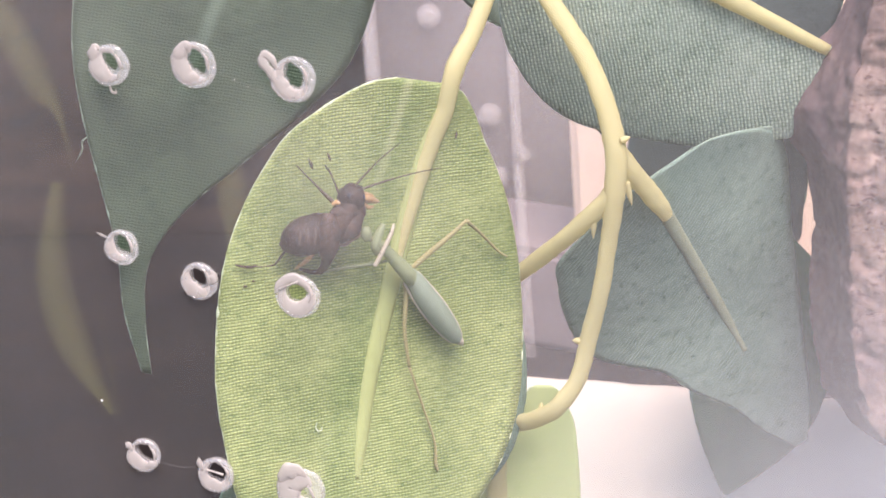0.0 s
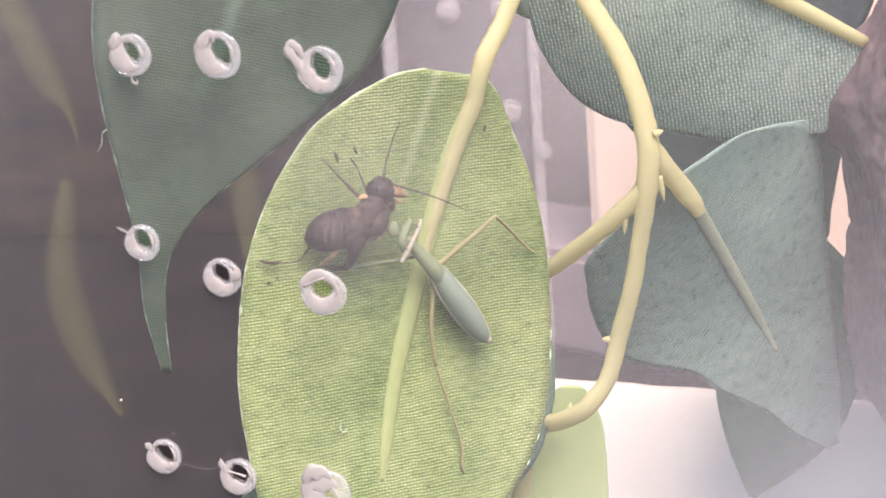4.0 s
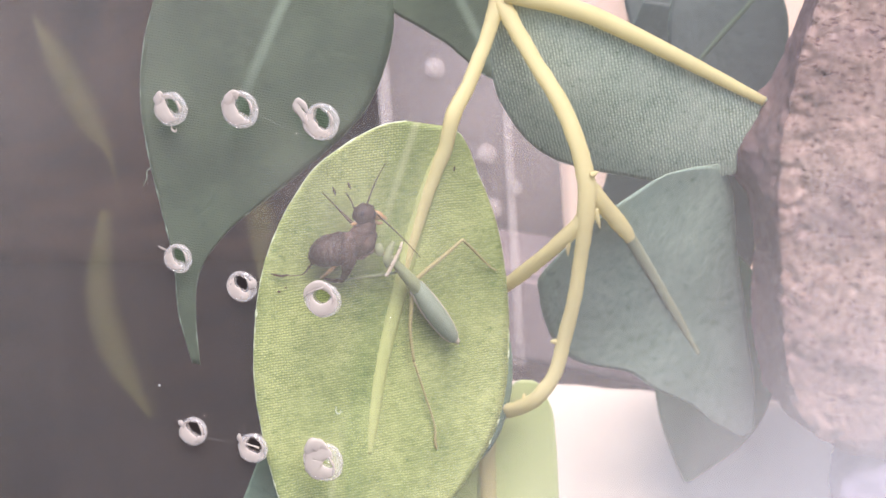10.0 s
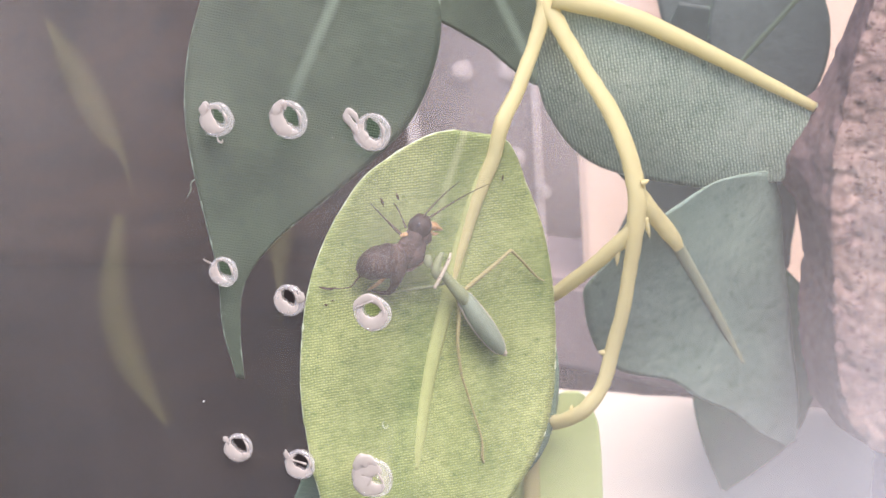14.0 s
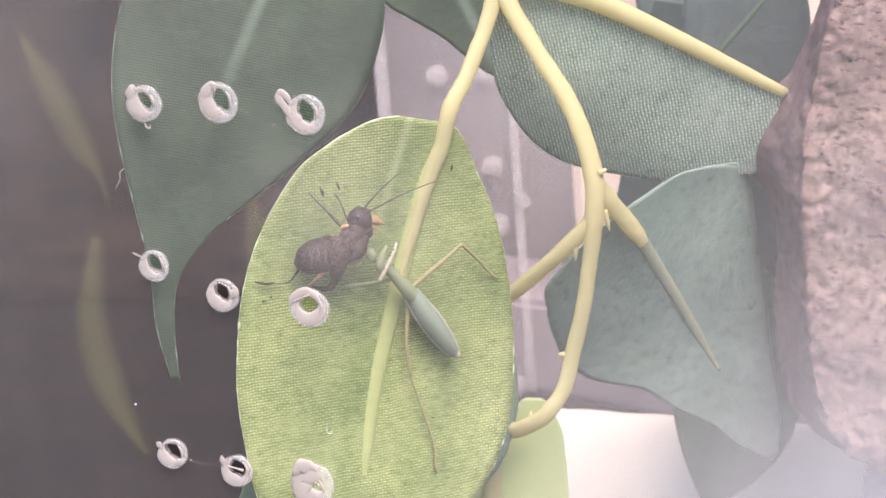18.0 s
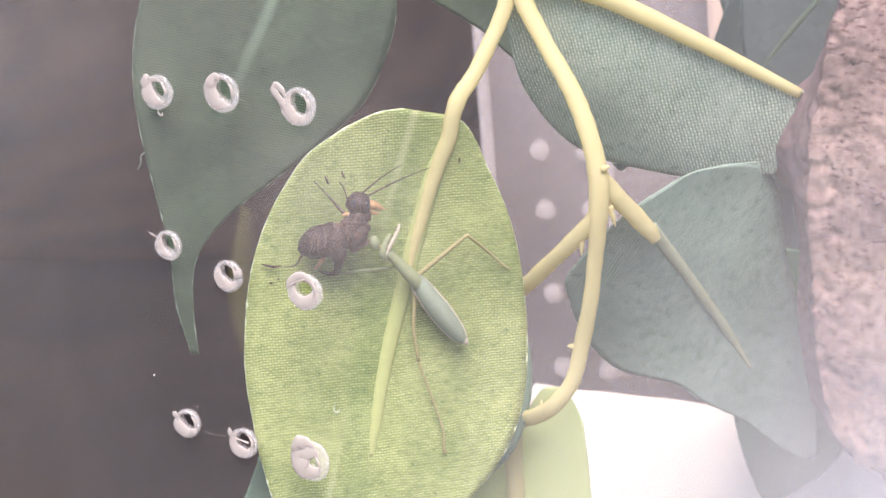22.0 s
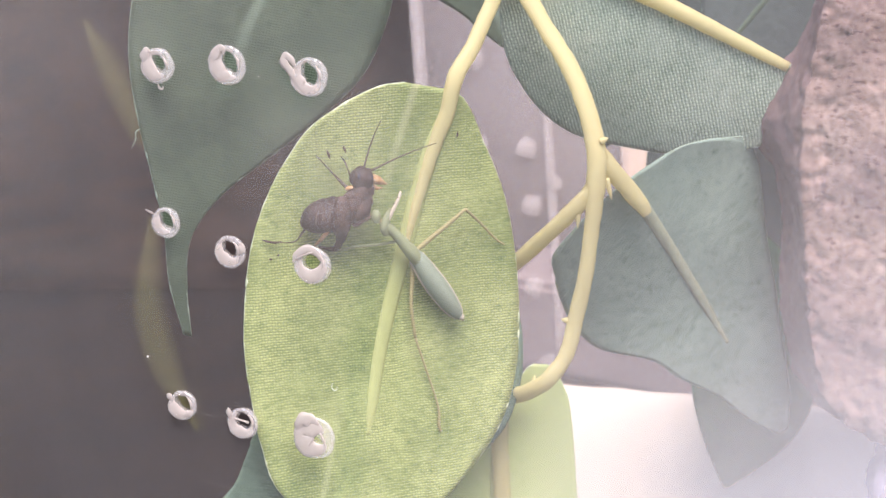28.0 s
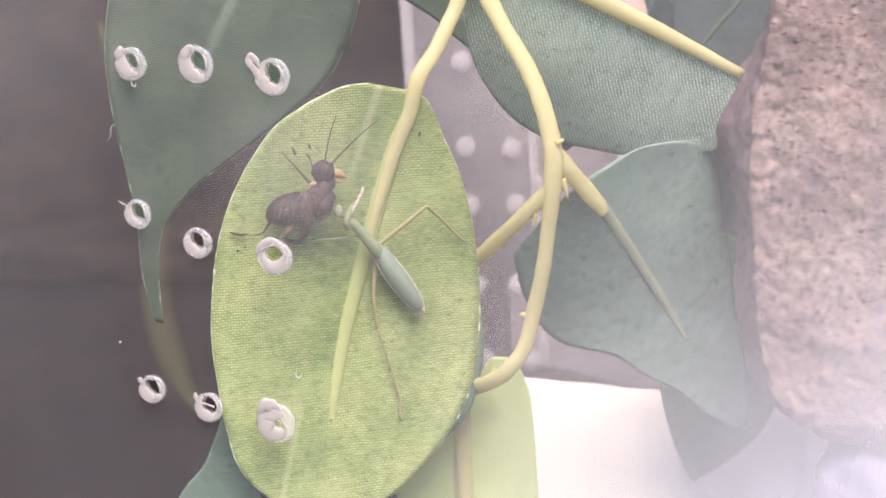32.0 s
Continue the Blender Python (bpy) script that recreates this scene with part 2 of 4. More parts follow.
LEAF_LIGHT = cloth("leaf_cloth_light", (0.235, 0.305, 0.105), (0.55, 0.595, 0.262), (0.13, 0.22, 0.075), 0.30, printed=0.5, woven=0.78, pitch=0.36, turn=13.0, gap_shade=(0.28, 0.40, 0.26), crown_glint=(1.50, 1.44, 1.26),
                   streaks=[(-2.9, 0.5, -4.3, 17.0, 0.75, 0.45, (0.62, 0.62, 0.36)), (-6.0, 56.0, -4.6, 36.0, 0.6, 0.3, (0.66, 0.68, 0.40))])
LEAF_DARK = cloth("leaf_cloth_dark", (0.025, 0.045, 0.027), (0.076, 0.108, 0.067), (0.025, 0.055, 0.033), 0.10, woven=0.5, turn=4, pitch=0.34, gap_shade=(0.34, 0.42, 0.34), crown_glint=(1.7, 1.62, 1.6),
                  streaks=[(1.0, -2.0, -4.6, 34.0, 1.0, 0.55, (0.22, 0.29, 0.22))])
LEAF_REAR = cloth("leaf_cloth_rear", (0.085, 0.110, 0.108), (0.150, 0.180, 0.178), (0.05, 0.08, 0.06), 0.15, woven=0.3, turn=20, pitch=0.40)
LEAF_SLATE = cloth("leaf_cloth_slate", (0.050, 0.068, 0.066), (0.085, 0.108, 0.106), (0.035, 0.055, 0.05), 0.10, woven=0.3, turn=20, pitch=0.40)
LEAF_DEEP = cloth("leaf_cloth_deep", (0.048, 0.135, 0.070), (0.105, 0.215, 0.125), (0.05, 0.10, 0.06), 0.15, woven=0.3, turn=10, pitch=0.40)
LEAF_GREEN = cloth("leaf_cloth_green", (0.115, 0.185, 0.135), (0.20, 0.285, 0.215), (0.07, 0.12, 0.09), 0.15, turn=15, woven=0.3, pitch=0.40)
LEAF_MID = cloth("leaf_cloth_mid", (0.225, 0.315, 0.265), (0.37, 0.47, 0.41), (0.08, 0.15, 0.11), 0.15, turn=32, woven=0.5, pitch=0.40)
LEAF_GREY = cloth("leaf_cloth_grey", (0.38, 0.47, 0.385), (0.62, 0.69, 0.575), (0.15, 0.22, 0.15), 0.15, turn=34, woven=0.8, pitch=0.43, gap_shade=(0.24, 0.33, 0.25), crown_glint=(1.62, 1.60, 1.52))
LEAF_YELLOW = cloth("leaf_cloth_yellow", (0.68, 0.77, 0.38), (0.82, 0.87, 0.50), (0.56, 0.68, 0.30), 0.5, woven=0.15)
RIB_LIGHT = waxy("rib_plastic", (0.48, 0.52, 0.22), 0.65, 0.25)
RIB_OLIVE = waxy("rib_plastic_olive", (0.72, 0.74, 0.38), 0.6, 0.2)
RIB_TAN = waxy("rib_plastic_tan", (0.42, 0.46, 0.33), 0.6, 0.2)
RIB_DARK = waxy("rib_plastic_dark", (0.145, 0.195, 0.145), 0.5, 0.2)
STEM = waxy("stem_plastic", (0.80, 0.725, 0.41), 0.6, 0.5)
FRAY = speckled("frayed_edge", (0.42, 0.50, 0.31), (0.74, 0.78, 0.57), 700, 0.8)
FRAY_GREY = speckled("frayed_edge_grey", (0.40, 0.46, 0.40), (0.62, 0.68, 0.60), 700, 0.8)
FRAY_MOSS = speckled("frayed_edge_moss", (0.17, 0.23, 0.18), (0.32, 0.39, 0.32), 700, 0.8)
FRAY_DARK = speckled("frayed_edge_dark", (0.10, 0.17, 0.12), (0.22, 0.30, 0.23), 700, 0.8)
MELT = waxy("melted_plastic", (0.755, 0.69, 0.655), 0.35, 0.55)
MELT_HAZE = film("hazy_melt", 0.21, 0.21, (0.86, 0.80, 0.79), (0, 0, 0), 1.0, 0.05)
MELT_CLEAR = film("clear_melt", 0.10, 0.10, (0.88, 0.82, 0.80), (0, 0, 0), 1.0, 0.03)
# Glare at lower right and extra brightness at upper left are painted as haze.
FRONT_FILM = film("dusty_glare_front_plastic", 0.029, 0.74, (0.82, 0.76, 0.73), (0.105, -0.045, -0.030), 0.153, 0.02, glare_tint=(0.74, 0.77, 0.95), haze_patches=[((-0.085, -0.045, 0.110), 0.085, 0.042), ((-0.016, -0.045, 0.069), 0.019, 0.032)])
# The thicker patch paints the peach board's blurred glow into the panel haze.
BACK_FILM = film("dusty_glow_back_plastic", 0.085, 0.22, (0.78, 0.70, 0.72), (0.002, 0.044, 0.075), 0.055, 0.0)
SOFT_MELT = film("soft_melt", 0.16, 0.16, (0.86, 0.78, 0.78), (0, 0, 0), 1.0, 0.0)
ROCK = rock_material("porous_rock", (0.145, 0.096, 0.088), (0.258, 0.175, 0.158), (0.395, 0.292, 0.256), (0.175, 0.125, 0.145))
# Smoother weathered side, its colour also darkened for the shade it lies in.
ROCK_SHADED_SKIN = rock_material("weathered_shaded_rock_skin", (0.13, 0.085, 0.09), (0.20, 0.135, 0.135), (0.29, 0.20, 0.19), (0.15, 0.105, 0.125), 0.3)
ROCK_PALE = rock_material("pale_rock", (0.17, 0.15, 0.21), (0.22, 0.20, 0.28), (0.29, 0.26, 0.35), (0.20, 0.18, 0.26), 0.5)
PAPER = speckled("white_paper", (0.83, 0.715, 0.615), (0.86, 0.755, 0.66), 60, 0.85, 0.2)
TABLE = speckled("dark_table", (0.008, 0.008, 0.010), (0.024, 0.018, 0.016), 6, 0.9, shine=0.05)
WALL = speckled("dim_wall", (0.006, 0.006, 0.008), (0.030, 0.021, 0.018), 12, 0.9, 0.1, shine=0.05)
PEACH = speckled("peach_board", (0.95, 0.67, 0.50), (0.97, 0.73, 0.56), 20, 0.8, 0.1)
MAUVE = speckled("mauve_shade_strip", (0.22, 0.165, 0.165), (0.30, 0.235, 0.235), 20, 0.8, 0.1)
CHITIN = speckled("dark_chitin", (0.012, 0.007, 0.007), (0.052, 0.031, 0.029), 600, 0.6, 0.3, shine=0.3)
CHITIN_BROWN = speckled("brown_chitin", (0.014, 0.008, 0.008), (0.105, 0.064, 0.055), 900, 0.65, 0.3, shine=0.3)
AMBER = speckled("amber_chitin", (0.34, 0.19, 0.09), (0.55, 0.36, 0.19), 800, 0.6, 0.2, shine=0.3)
WING = speckled("wing_fold", (0.04, 0.025, 0.023), (0.12, 0.08, 0.066), 700, 0.5, 0.2)
BRISTLE = speckled("bristle", (0.06, 0.045, 0.035), (0.12, 0.095, 0.07), 700, 0.7, 0.2, shine=0.2)
EYE = speckled("eye", (0.004, 0.005, 0.010), (0.02, 0.025, 0.05), 900, 0.12, 0.1)
PALE = speckled("pale_membrane", (0.24, 0.155, 0.13), (0.48, 0.35, 0.29), 800, 0.5, 0.2)
MANTIS = waxy("mantis_green", (0.36, 0.40, 0.24), 0.6, 0.35)
MANTIS_BLUE = waxy("mantis_abdomen", (0.36, 0.42, 0.33), 0.6, 0.35)
MANTIS_LEG = waxy("mantis_leg", (0.46, 0.41, 0.21), 0.6, 0.35)
MANTIS_PALE = waxy("mantis_foreleg", (0.68, 0.60, 0.48), 0.6, 0.25)
STRAW = film("thin_blade", 0.032, 0.032, (0.46, 0.44, 0.17), (0, 0, 0), 1.0, 0.0)
SPECK = speckled("dust_grain", (0.8, 0.8, 0.8), (0.95, 0.95, 0.95), 500, 0.7)


# ---- building ----
def V(*a):
    return Vector(a)


def thing(name, place, label, category, group="", kind=""):
    ob = new(name)
    ob.empty_display_size = 0.005
    ob.location = Vector(place) * MM
    return tagged(ob, label, category, group, kind)


def origin(ob):
    """Where a thing or part stands in the world, in millimetres."""
    p = Vector((0, 0, 0))
    while ob:
        p += ob.location
        ob = ob.parent
    return p / MM


def part(name, bm, material, parent=None, label="", at=None, smooth=True):
    """Links a bmesh, in world millimetres, as one mesh. at: its own origin, for parts that turn."""
    base = origin(parent) if parent else Vector((0, 0, 0))
    own = Vector(at) if at else base
    for v in bm.verts:
        v.co = (v.co - own) * MM
    me = bpy.data.meshes.new(name)
    bmesh.ops.recalc_face_normals(bm, faces=bm.faces)
    bm.to_mesh(me)
    bm.free()
    me.materials.append(material)
    if smooth:
        me.shade_smooth()
    ob = new(name, me)
    ob.parent = parent
    ob.location = (own - base) * MM
    return tagged(ob, label)


def spline(pts, n):
    """n points evenly along a smooth line through pts (each a tuple of any length)."""
    a = np.array(pts, float)
    k = len(a)
    ext = np.vstack([2 * a[0] - a[1], a, 2 * a[-1] - a[-2]])
    out = []
    for s in np.linspace(0, k - 1, n):
        i = min(int(s), k - 2)
        f = s - i
        p0, p1, p2, p3 = ext[i:i + 4]
        out.append(0.5 * (2 * p1 + (p2 - p0) * f + (2 * p0 - 5 * p1 + 4 * p2 - p3) * f * f + (3 * p1 - p0 - 3 * p2 + p3) * f ** 3))
    return np.array(out)


def loft(bm, pts, sides=12, steps=None, rough=0.0, flat=1.0, face=(0.584, -0.811, 0.017), seed=0.0):
    """A closed tube through (x, y, z, radius); flat squeezes it along face."""
    steps = steps or len(pts) * 5
    sp = spline(pts, steps)
    face = Vector(face)
    rings = []
    for i, row in enumerate(sp):
        c = Vector(row[:3])
        d = Vector(sp[min(i + 1, steps - 1)][:3]) - Vector(sp[max(i - 1, 0)][:3])
        d = d.normalized() if d.length > 1e-9 else V(0, 0, 1)
        side = d.cross(face)
        side = side.normalized() if side.length > 1e-6 else d.orthogonal().normalized()
        up = side.cross(d).normalized()
        r = max(row[3], 0.004)
        ring = []
        for j in range(sides):
            a = 2 * math.pi * j / sides
            q = c + side * math.cos(a) * r + up * math.sin(a) * r * flat
            if rough:
                q += (q - c) * rough * noise.noise(q * 0.9 + V(seed, seed, 0))
            ring.append(bm.verts.new(q))
        rings.append(ring)
    for a, b in zip(rings, rings[1:]):
        for j in range(sides):
            bm.faces.new((a[j], a[(j + 1) % sides], b[(j + 1) % sides], b[j]))
    bm.faces.new(rings[0][::-1])
    bm.faces.new(rings[-1])
    return bm


def tube(pts, **kw):
    return loft(bmesh.new(), pts, **kw)


def blob(centre, radii, axes=None, rough=0.0, level=3, seed=0.0):
    bm = bmesh.new()
    bmesh.ops.create_icosphere(bm, subdivisions=level, radius=1)
    ax = axes or (V(1, 0, 0), V(0, 1, 0), V(0, 0, 1))
    for v in bm.verts:
        k = 1 + rough * noise.noise(v.co * 1.7 + V(seed, seed * 2, 0))
        c = v.co * k
        v.co = Vector(centre) + ax[0] * c.x * radii[0] + ax[1] * c.y * radii[1] + ax[2] * c.z * radii[2]
    return bm


def slab(x0, x1, y0, y1, z0, z1, bevel=0.0):
    bm = bmesh.new()
    bmesh.ops.create_cube(bm, size=1)
    for v in bm.verts:
        v.co = V((x0 + x1) / 2 + v.co.x * (x1 - x0), (y0 + y1) / 2 + v.co.y * (y1 - y0), (z0 + z1) / 2 + v.co.z * (z1 - z0))
    if bevel:
        bmesh.ops.bevel(bm, geom=bm.edges[:], offset=bevel, segments=2, affect="EDGES")
    return bm


def frame_of(base, tip, normal):
    b, t, n = Vector(base), Vector(tip), Vector(normal).normalized()
    u = (t - b).normalized()
    n = (n - u * n.dot(u)).normalized()
    return b, u, n.cross(u), n, (t - b).length


def leaf(parent, base, tip, normal, left, right, cloth_mat, edge_mat, rib_mat, label="", rib=None, bend=0.0, cup=0.0, fray=0.22, seed=0.0, ripple=0.35, nu=84, nv=26, rib_flat=0.75, dome=0.0):
    """A cloth leaf. left and right: half widths in mm at even steps from base to tip. rib: rows of (along, across, radius) for a moulded midrib on its face."""
    b, u, v, n, length = frame_of(base, tip, normal)
    ls, rs = spline([(a,) for a in left], nu)[:, 0], spline([(a,) for a in right], nu)[:, 0]

    if dome:  # rounds the shoulders off above the first tenth
        for side in (ls, rs):
            first, shoulder = side[0], side[(nu - 1) // 10]
            for i in range((nu - 1) // 10):
                side[i] = first + (shoulder - first) * (i / ((nu - 1) // 10)) ** dome

    def at(s, w, h=0.0):
        sag = bend * (s * (1 - s) * 4) + cup * abs(w) ** 2 * 0.01
        q = b + u * (s * length) + v * w
        wav = ripple * noise.noise(V(s * 3 + seed, w * 0.08, seed))
        return q + n * (sag + wav + h)

    bm = bmesh.new()
    uvl = bm.loops.layers.uv.new("UVMap")
    faces_of = []
    for side_h in (0.11, -0.11):
        grid = []
        for i in range(nu):
            s = i / (nu - 1)
            jl = ls[i] - fray * abs(noise.noise(V(i * 1.7, seed, 3.1)))
            jr = rs[i] + fray * abs(noise.noise(V(i * 1.9, seed, 9.1)))
            grid.append([bm.verts.new(at(s, jl + (jr - jl) * j / nv, side_h)) for j in range(nv + 1)])
        faces_of.append(grid)
    uvof = {}
    for grid in faces_of:
        for row in grid:
            for vert in row:
                d = vert.co - b
                uvof[vert] = (d.dot(v), d.dot(u))
        for i in range(nu - 1):
            for j in range(nv):
                bm.faces.new((grid[i][j], grid[i][j + 1], grid[i + 1][j + 1], grid[i + 1][j]))
    f, k = faces_of
    ring = [(i, 0) for i in range(nu)] + [(nu - 1, j) for j in range(1, nv + 1)] + [(i, nv) for i in range(nu - 2, -1, -1)] + [(0, j) for j in range(nv - 1, 0, -1)]
    for (i, j), (i2, j2) in zip(ring, ring[1:] + ring[:1]):
        bm.faces.new((f[i][j], f[i2][j2], k[i2][j2], k[i][j]))
    for fc in bm.faces:
        for lp in fc.loops:
            lp[uvl].uv = uvof[lp.vert]
    ob = part("leaf", bm, cloth_mat, parent, label)
    em = bmesh.new()
    for widths, sg in ((ls, -1), (rs, 1)):
        rows = []
        for i in range(nu):
            q = at(i / (nu - 1), widths[i])
            rows.append((*q, 0.08 + 0.17 * max(0.0, noise.noise(V(i * 2.3, seed, sg)))))
        loft(em, rows, sides=5, steps=nu * 2)
    part("frayed_edge", em, edge_mat, ob, "pale frayed cut edge")
    if rib:
        part("midrib", tube([(*at(s, w, h), r) for s, w, h, r in rib], sides=12, steps=50, flat=rib_flat, face=n, rough=0.06), rib_mat, ob, "moulded plastic midrib")
    return ob


# ---- the setting ----
def skewed(bm, k):
    """Slides the far side of a flat piece along y with x, for things that lie at an angle."""
    for v in bm.verts:
        if v.co.y > 50:
            v.co.y += k * v.co.x
    return bm


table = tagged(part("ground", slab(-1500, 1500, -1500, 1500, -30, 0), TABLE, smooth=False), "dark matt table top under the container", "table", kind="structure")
def coved_wall():
    """A wall that sweeps up from the table in one curve."""
    bm = bmesh.new()
    line = [(240, 0.3), (300, 3), (350, 14), (385, 36), (408, 70), (420, 120), (424, 200), (426, 600), (427, 1500)]
    ends = [[bm.verts.new((x, y, z)) for y, z in line] + [bm.verts.new((x, y + 16, z - 6)) for y, z in reversed(line)] for x in (-1500, 1500)]
    n = len(ends[0])
    for i in range(n):
        bm.faces.new((ends[0][i], ends[0][(i + 1) % n], ends[1][(i + 1) % n], ends[1][i]))
    return bm


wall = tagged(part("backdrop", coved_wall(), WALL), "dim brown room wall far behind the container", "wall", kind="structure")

def standing_paper():
    """A folded sheet standing in the container, its top fold dipping to one side."""
    bm = bmesh.new()
    rows = []
    for i in range(41):
        x = 6 + 106 * i / 40
        top = 23.6 - 0.075 * (x - 10) + 0.5 * noise.noise(V(x * 0.12, 3, 0))
        line = [(64.5, 0.1), (66.5, top * 0.25), (69.5, top * 0.55), (73, top * 0.85), (75, top - 0.8), (76.2, top), (77.6, top - 0.1), (78.6, top - 1.2), (79.6, top * 0.6), (80, 0.1)]
        rows.append([bm.verts.new((x, y + 0.5 * noise.noise(V(x * 0.06, z * 0.08, 7)), z)) for y, z in line])
    n = len(rows[0])
    for a, b in zip(rows, rows[1:]):
        for j in range(n):
            bm.faces.new((a[j], a[(j + 1) % n], b[(j + 1) % n], b[j]))
    bm.faces.new(rows[0])
    bm.faces.new(rows[-1][::-1])
    return bm


paper = tagged(part("paper_sheet", standing_paper(), PAPER), "folded white paper standing behind the plants", "paper")
# Mauve block added for the shadow strip along the foot of the board.
ledge = tagged(part("ledge", skewed(slab(-14, 108, 160, 193, 0, 19, 1.5), -0.6), MAUVE, smooth=False), "mauve-grey block added for the shadow strip behind the container", "ledge", kind="structure")
peach = tagged(part("board", skewed(slab(14.5, 106, 158, 163, 19, 190, 1.5), -0.3), PEACH, smooth=False), "peach-coloured board standing on the mauve block", "board")

# ---- container ----
VENTS = [  # across, up
    (-7.8, 83.7), (0.9, 83.4), (10.7, 81.7),
    (-8.8, 65.2), (-1.0, 61.6), (9.1, 59.9),
    (-9.1, 42.8), (-1.5, 40.7), (7.5, 39.0),
]
box = thing("plastic_container", (30, 45, 0), "clear dusty plastic container with melted air holes", "container")


def panel_with_holes(x0, x1, z0, z1, y, thick, holes, hole_r):
    bm = bmesh.new()
    edges = []

    def loop(co):
        vs = [bm.verts.new(c) for c in co]
        edges.extend(bm.edges.new((vs[i], vs[(i + 1) % len(vs)])) for i in range(len(vs)))

    loop([(x0, y, z0), (x1, y, z0), (x1, y, z1), (x0, y, z1)])
    for x, z in holes:
        loop([(x + hole_r * math.cos(a), y, z + hole_r * math.sin(a)) for a in np.linspace(0, 2 * math.pi, 24, endpoint=False)])
    bmesh.ops.triangle_fill(bm, use_beauty=True, use_dissolve=False, edges=edges, normal=(0, -1, 0))
    got = bmesh.ops.extrude_face_region(bm, geom=bm.faces[:])
    for v in got["geom"]:
        if isinstance(v, bmesh.types.BMVert):
            v.co.y += thick
    return bm


front = part("front_panel", panel_with_holes(-90, 150, 1, 135, -0.5, 1.0, VENTS, 1.5), FRONT_FILM, box, "clear front panel hazy with dust and painted glare", smooth=False)
front.visible_shadow = False


def vent_rim(parent, x, z, reach, wide, tall, tilt, shift, melt, seed):
    """An air hole pierced with a hot tip. reach: radius of the hazy collar; wide, tall, tilt: half sizes and lean of the pointed opening, which sits
    off the collar's middle by shift; melt: first angle, last angle and thickness of the white bank of melted plastic."""
    n, sections = 56, 9
    cx, cz = x + 0.28, z - 0.32
    ct, st = math.cos(radians(tilt)), math.sin(radians(tilt))

    def mouth(a):
        """The opening's edge at an angle round its own middle."""
        c, s_ = math.cos(a), math.sin(a)
        wob = 1 + 0.20 * noise.noise(V(c * 1.6 + seed, s_ * 1.6, seed)) + 0.10 * noise.noise(V(c * 5 + seed, s_ * 5, seed))
        r = wob / (abs(c / wide) ** 1.55 + abs(s_ / tall) ** 1.55) ** (1 / 1.55)
        px, pz = r * c, r * s_
        return V(x + shift[0] + px * ct + pz * st, 0, z + shift[1] - 0.15 - px * st + pz * ct)

    def outer(a, k=1.0):
        wob = noise.noise(V(math.cos(a) * 1.2 + seed, math.sin(a) * 1.2, seed + 4)) + 0.5 * noise.noise(V(math.cos(a) * 3.5, math.sin(a) * 3.5, seed))
        r = reach * k * (1 + 0.06 * wob)
        return V(cx + r * math.cos(a), 0, cz + r * math.sin(a))

    bm = bmesh.new()
    rings = []
    for i in range(n):
        a = 2 * math.pi * i / n
        e, o = mouth(a - radians(-tilt)), outer(a)
        ring = []
        for k in range(sections):
            f = (0.0, 0.0, 0.12, 0.35, 0.62, 0.85, 0.97, 1.0, 0.8)[k]
            dep = (0.35, -0.30, -0.62, -0.74, -0.72, -0.72, -0.62, -0.46, 0.1)[k]
            q = e.lerp(o, f)
            q.y = dep + 0.07 * noise.noise(q * 1.6 + V(seed, 0, 0))
            ring.append(bm.verts.new(q))
        rings.append(ring)
    for i in range(n):
        p, q = rings[i], rings[(i + 1) % n]
        for k in range(sections):
            bm.faces.new((p[k], p[(k + 1) % sections], q[(k + 1) % sections], q[k]))
    rim = part("vent_rim", bm, MELT_HAZE, parent, "hazy whitish rim of a melted air hole")

    bank = bmesh.new()
    a0, a1, thick = melt
    rows = []
    for k in range(13):
        f = k / 12
        a = radians(a0 + (a1 - a0) * f)
        e, o = mouth(a + radians(tilt)), outer(a, 0.93)
        mid = e.lerp(o, 0.46)
        half = (o - e).length * 0.56 * thick * (0.10 + 0.90 * math.sin(math.pi * f) ** 0.7)
        rows.append((mid.x, -0.66, mid.z, max(0.12, half)))
    loft(bank, rows, sides=12, steps=52, rough=0.18, flat=0.16, face=(0, -1, 0), seed=seed)
    part("melted_bank", bank, MELT, rim, "opaque white bank of melted plastic")
    ring = bmesh.new()
    loft(ring, [(*(outer(a, 0.9) + V(0, -0.72, 0)), 0.16 + 0.10 * noise.noise(V(a, seed, 1))) for a in np.linspace(0, 2 * math.pi, 26)], sides=8, steps=70, flat=0.6, face=(0, -1, 0), rough=0.2)
    part("outer_ring", ring, MELT_CLEAR, rim, "clearer outer bead of melted plastic")
    # White sliver of plastic modelled in place of a highlight at the opening.
    glint = bmesh.new()
    g0 = radians(-35)
    loft(glint, [(*(mouth(g0 + f * radians(85) + radians(tilt)).lerp(outer(g0 + f * radians(85)), 0.36) + V(0, -0.78, 0)), 0.03 + 0.13 * math.sin(math.pi * f)) for f in np.linspace(0, 1, 7)], sides=8, steps=24, flat=0.7, face=(0, -1, 0))
    part("lip_glint", glint, MELT, rim, "white sliver modelled for the glint beside the opening")
    return rim


def swarf(rim, rows, seed):
    """A thread of melted plastic standing off a rim; rows of (across, up, radius)."""
    last = len(rows) - 1
    part("swarf_curl", tube([(x, -0.74, z, r * (0.35 if k in (0, last) else 1.0)) for k, (x, z, r) in enumerate(rows)], sides=9, steps=len(rows) * 8, rough=0.45, flat=0.18, face=(0, -1, 0), seed=seed), MELT, rim, "curl of melted swarf")


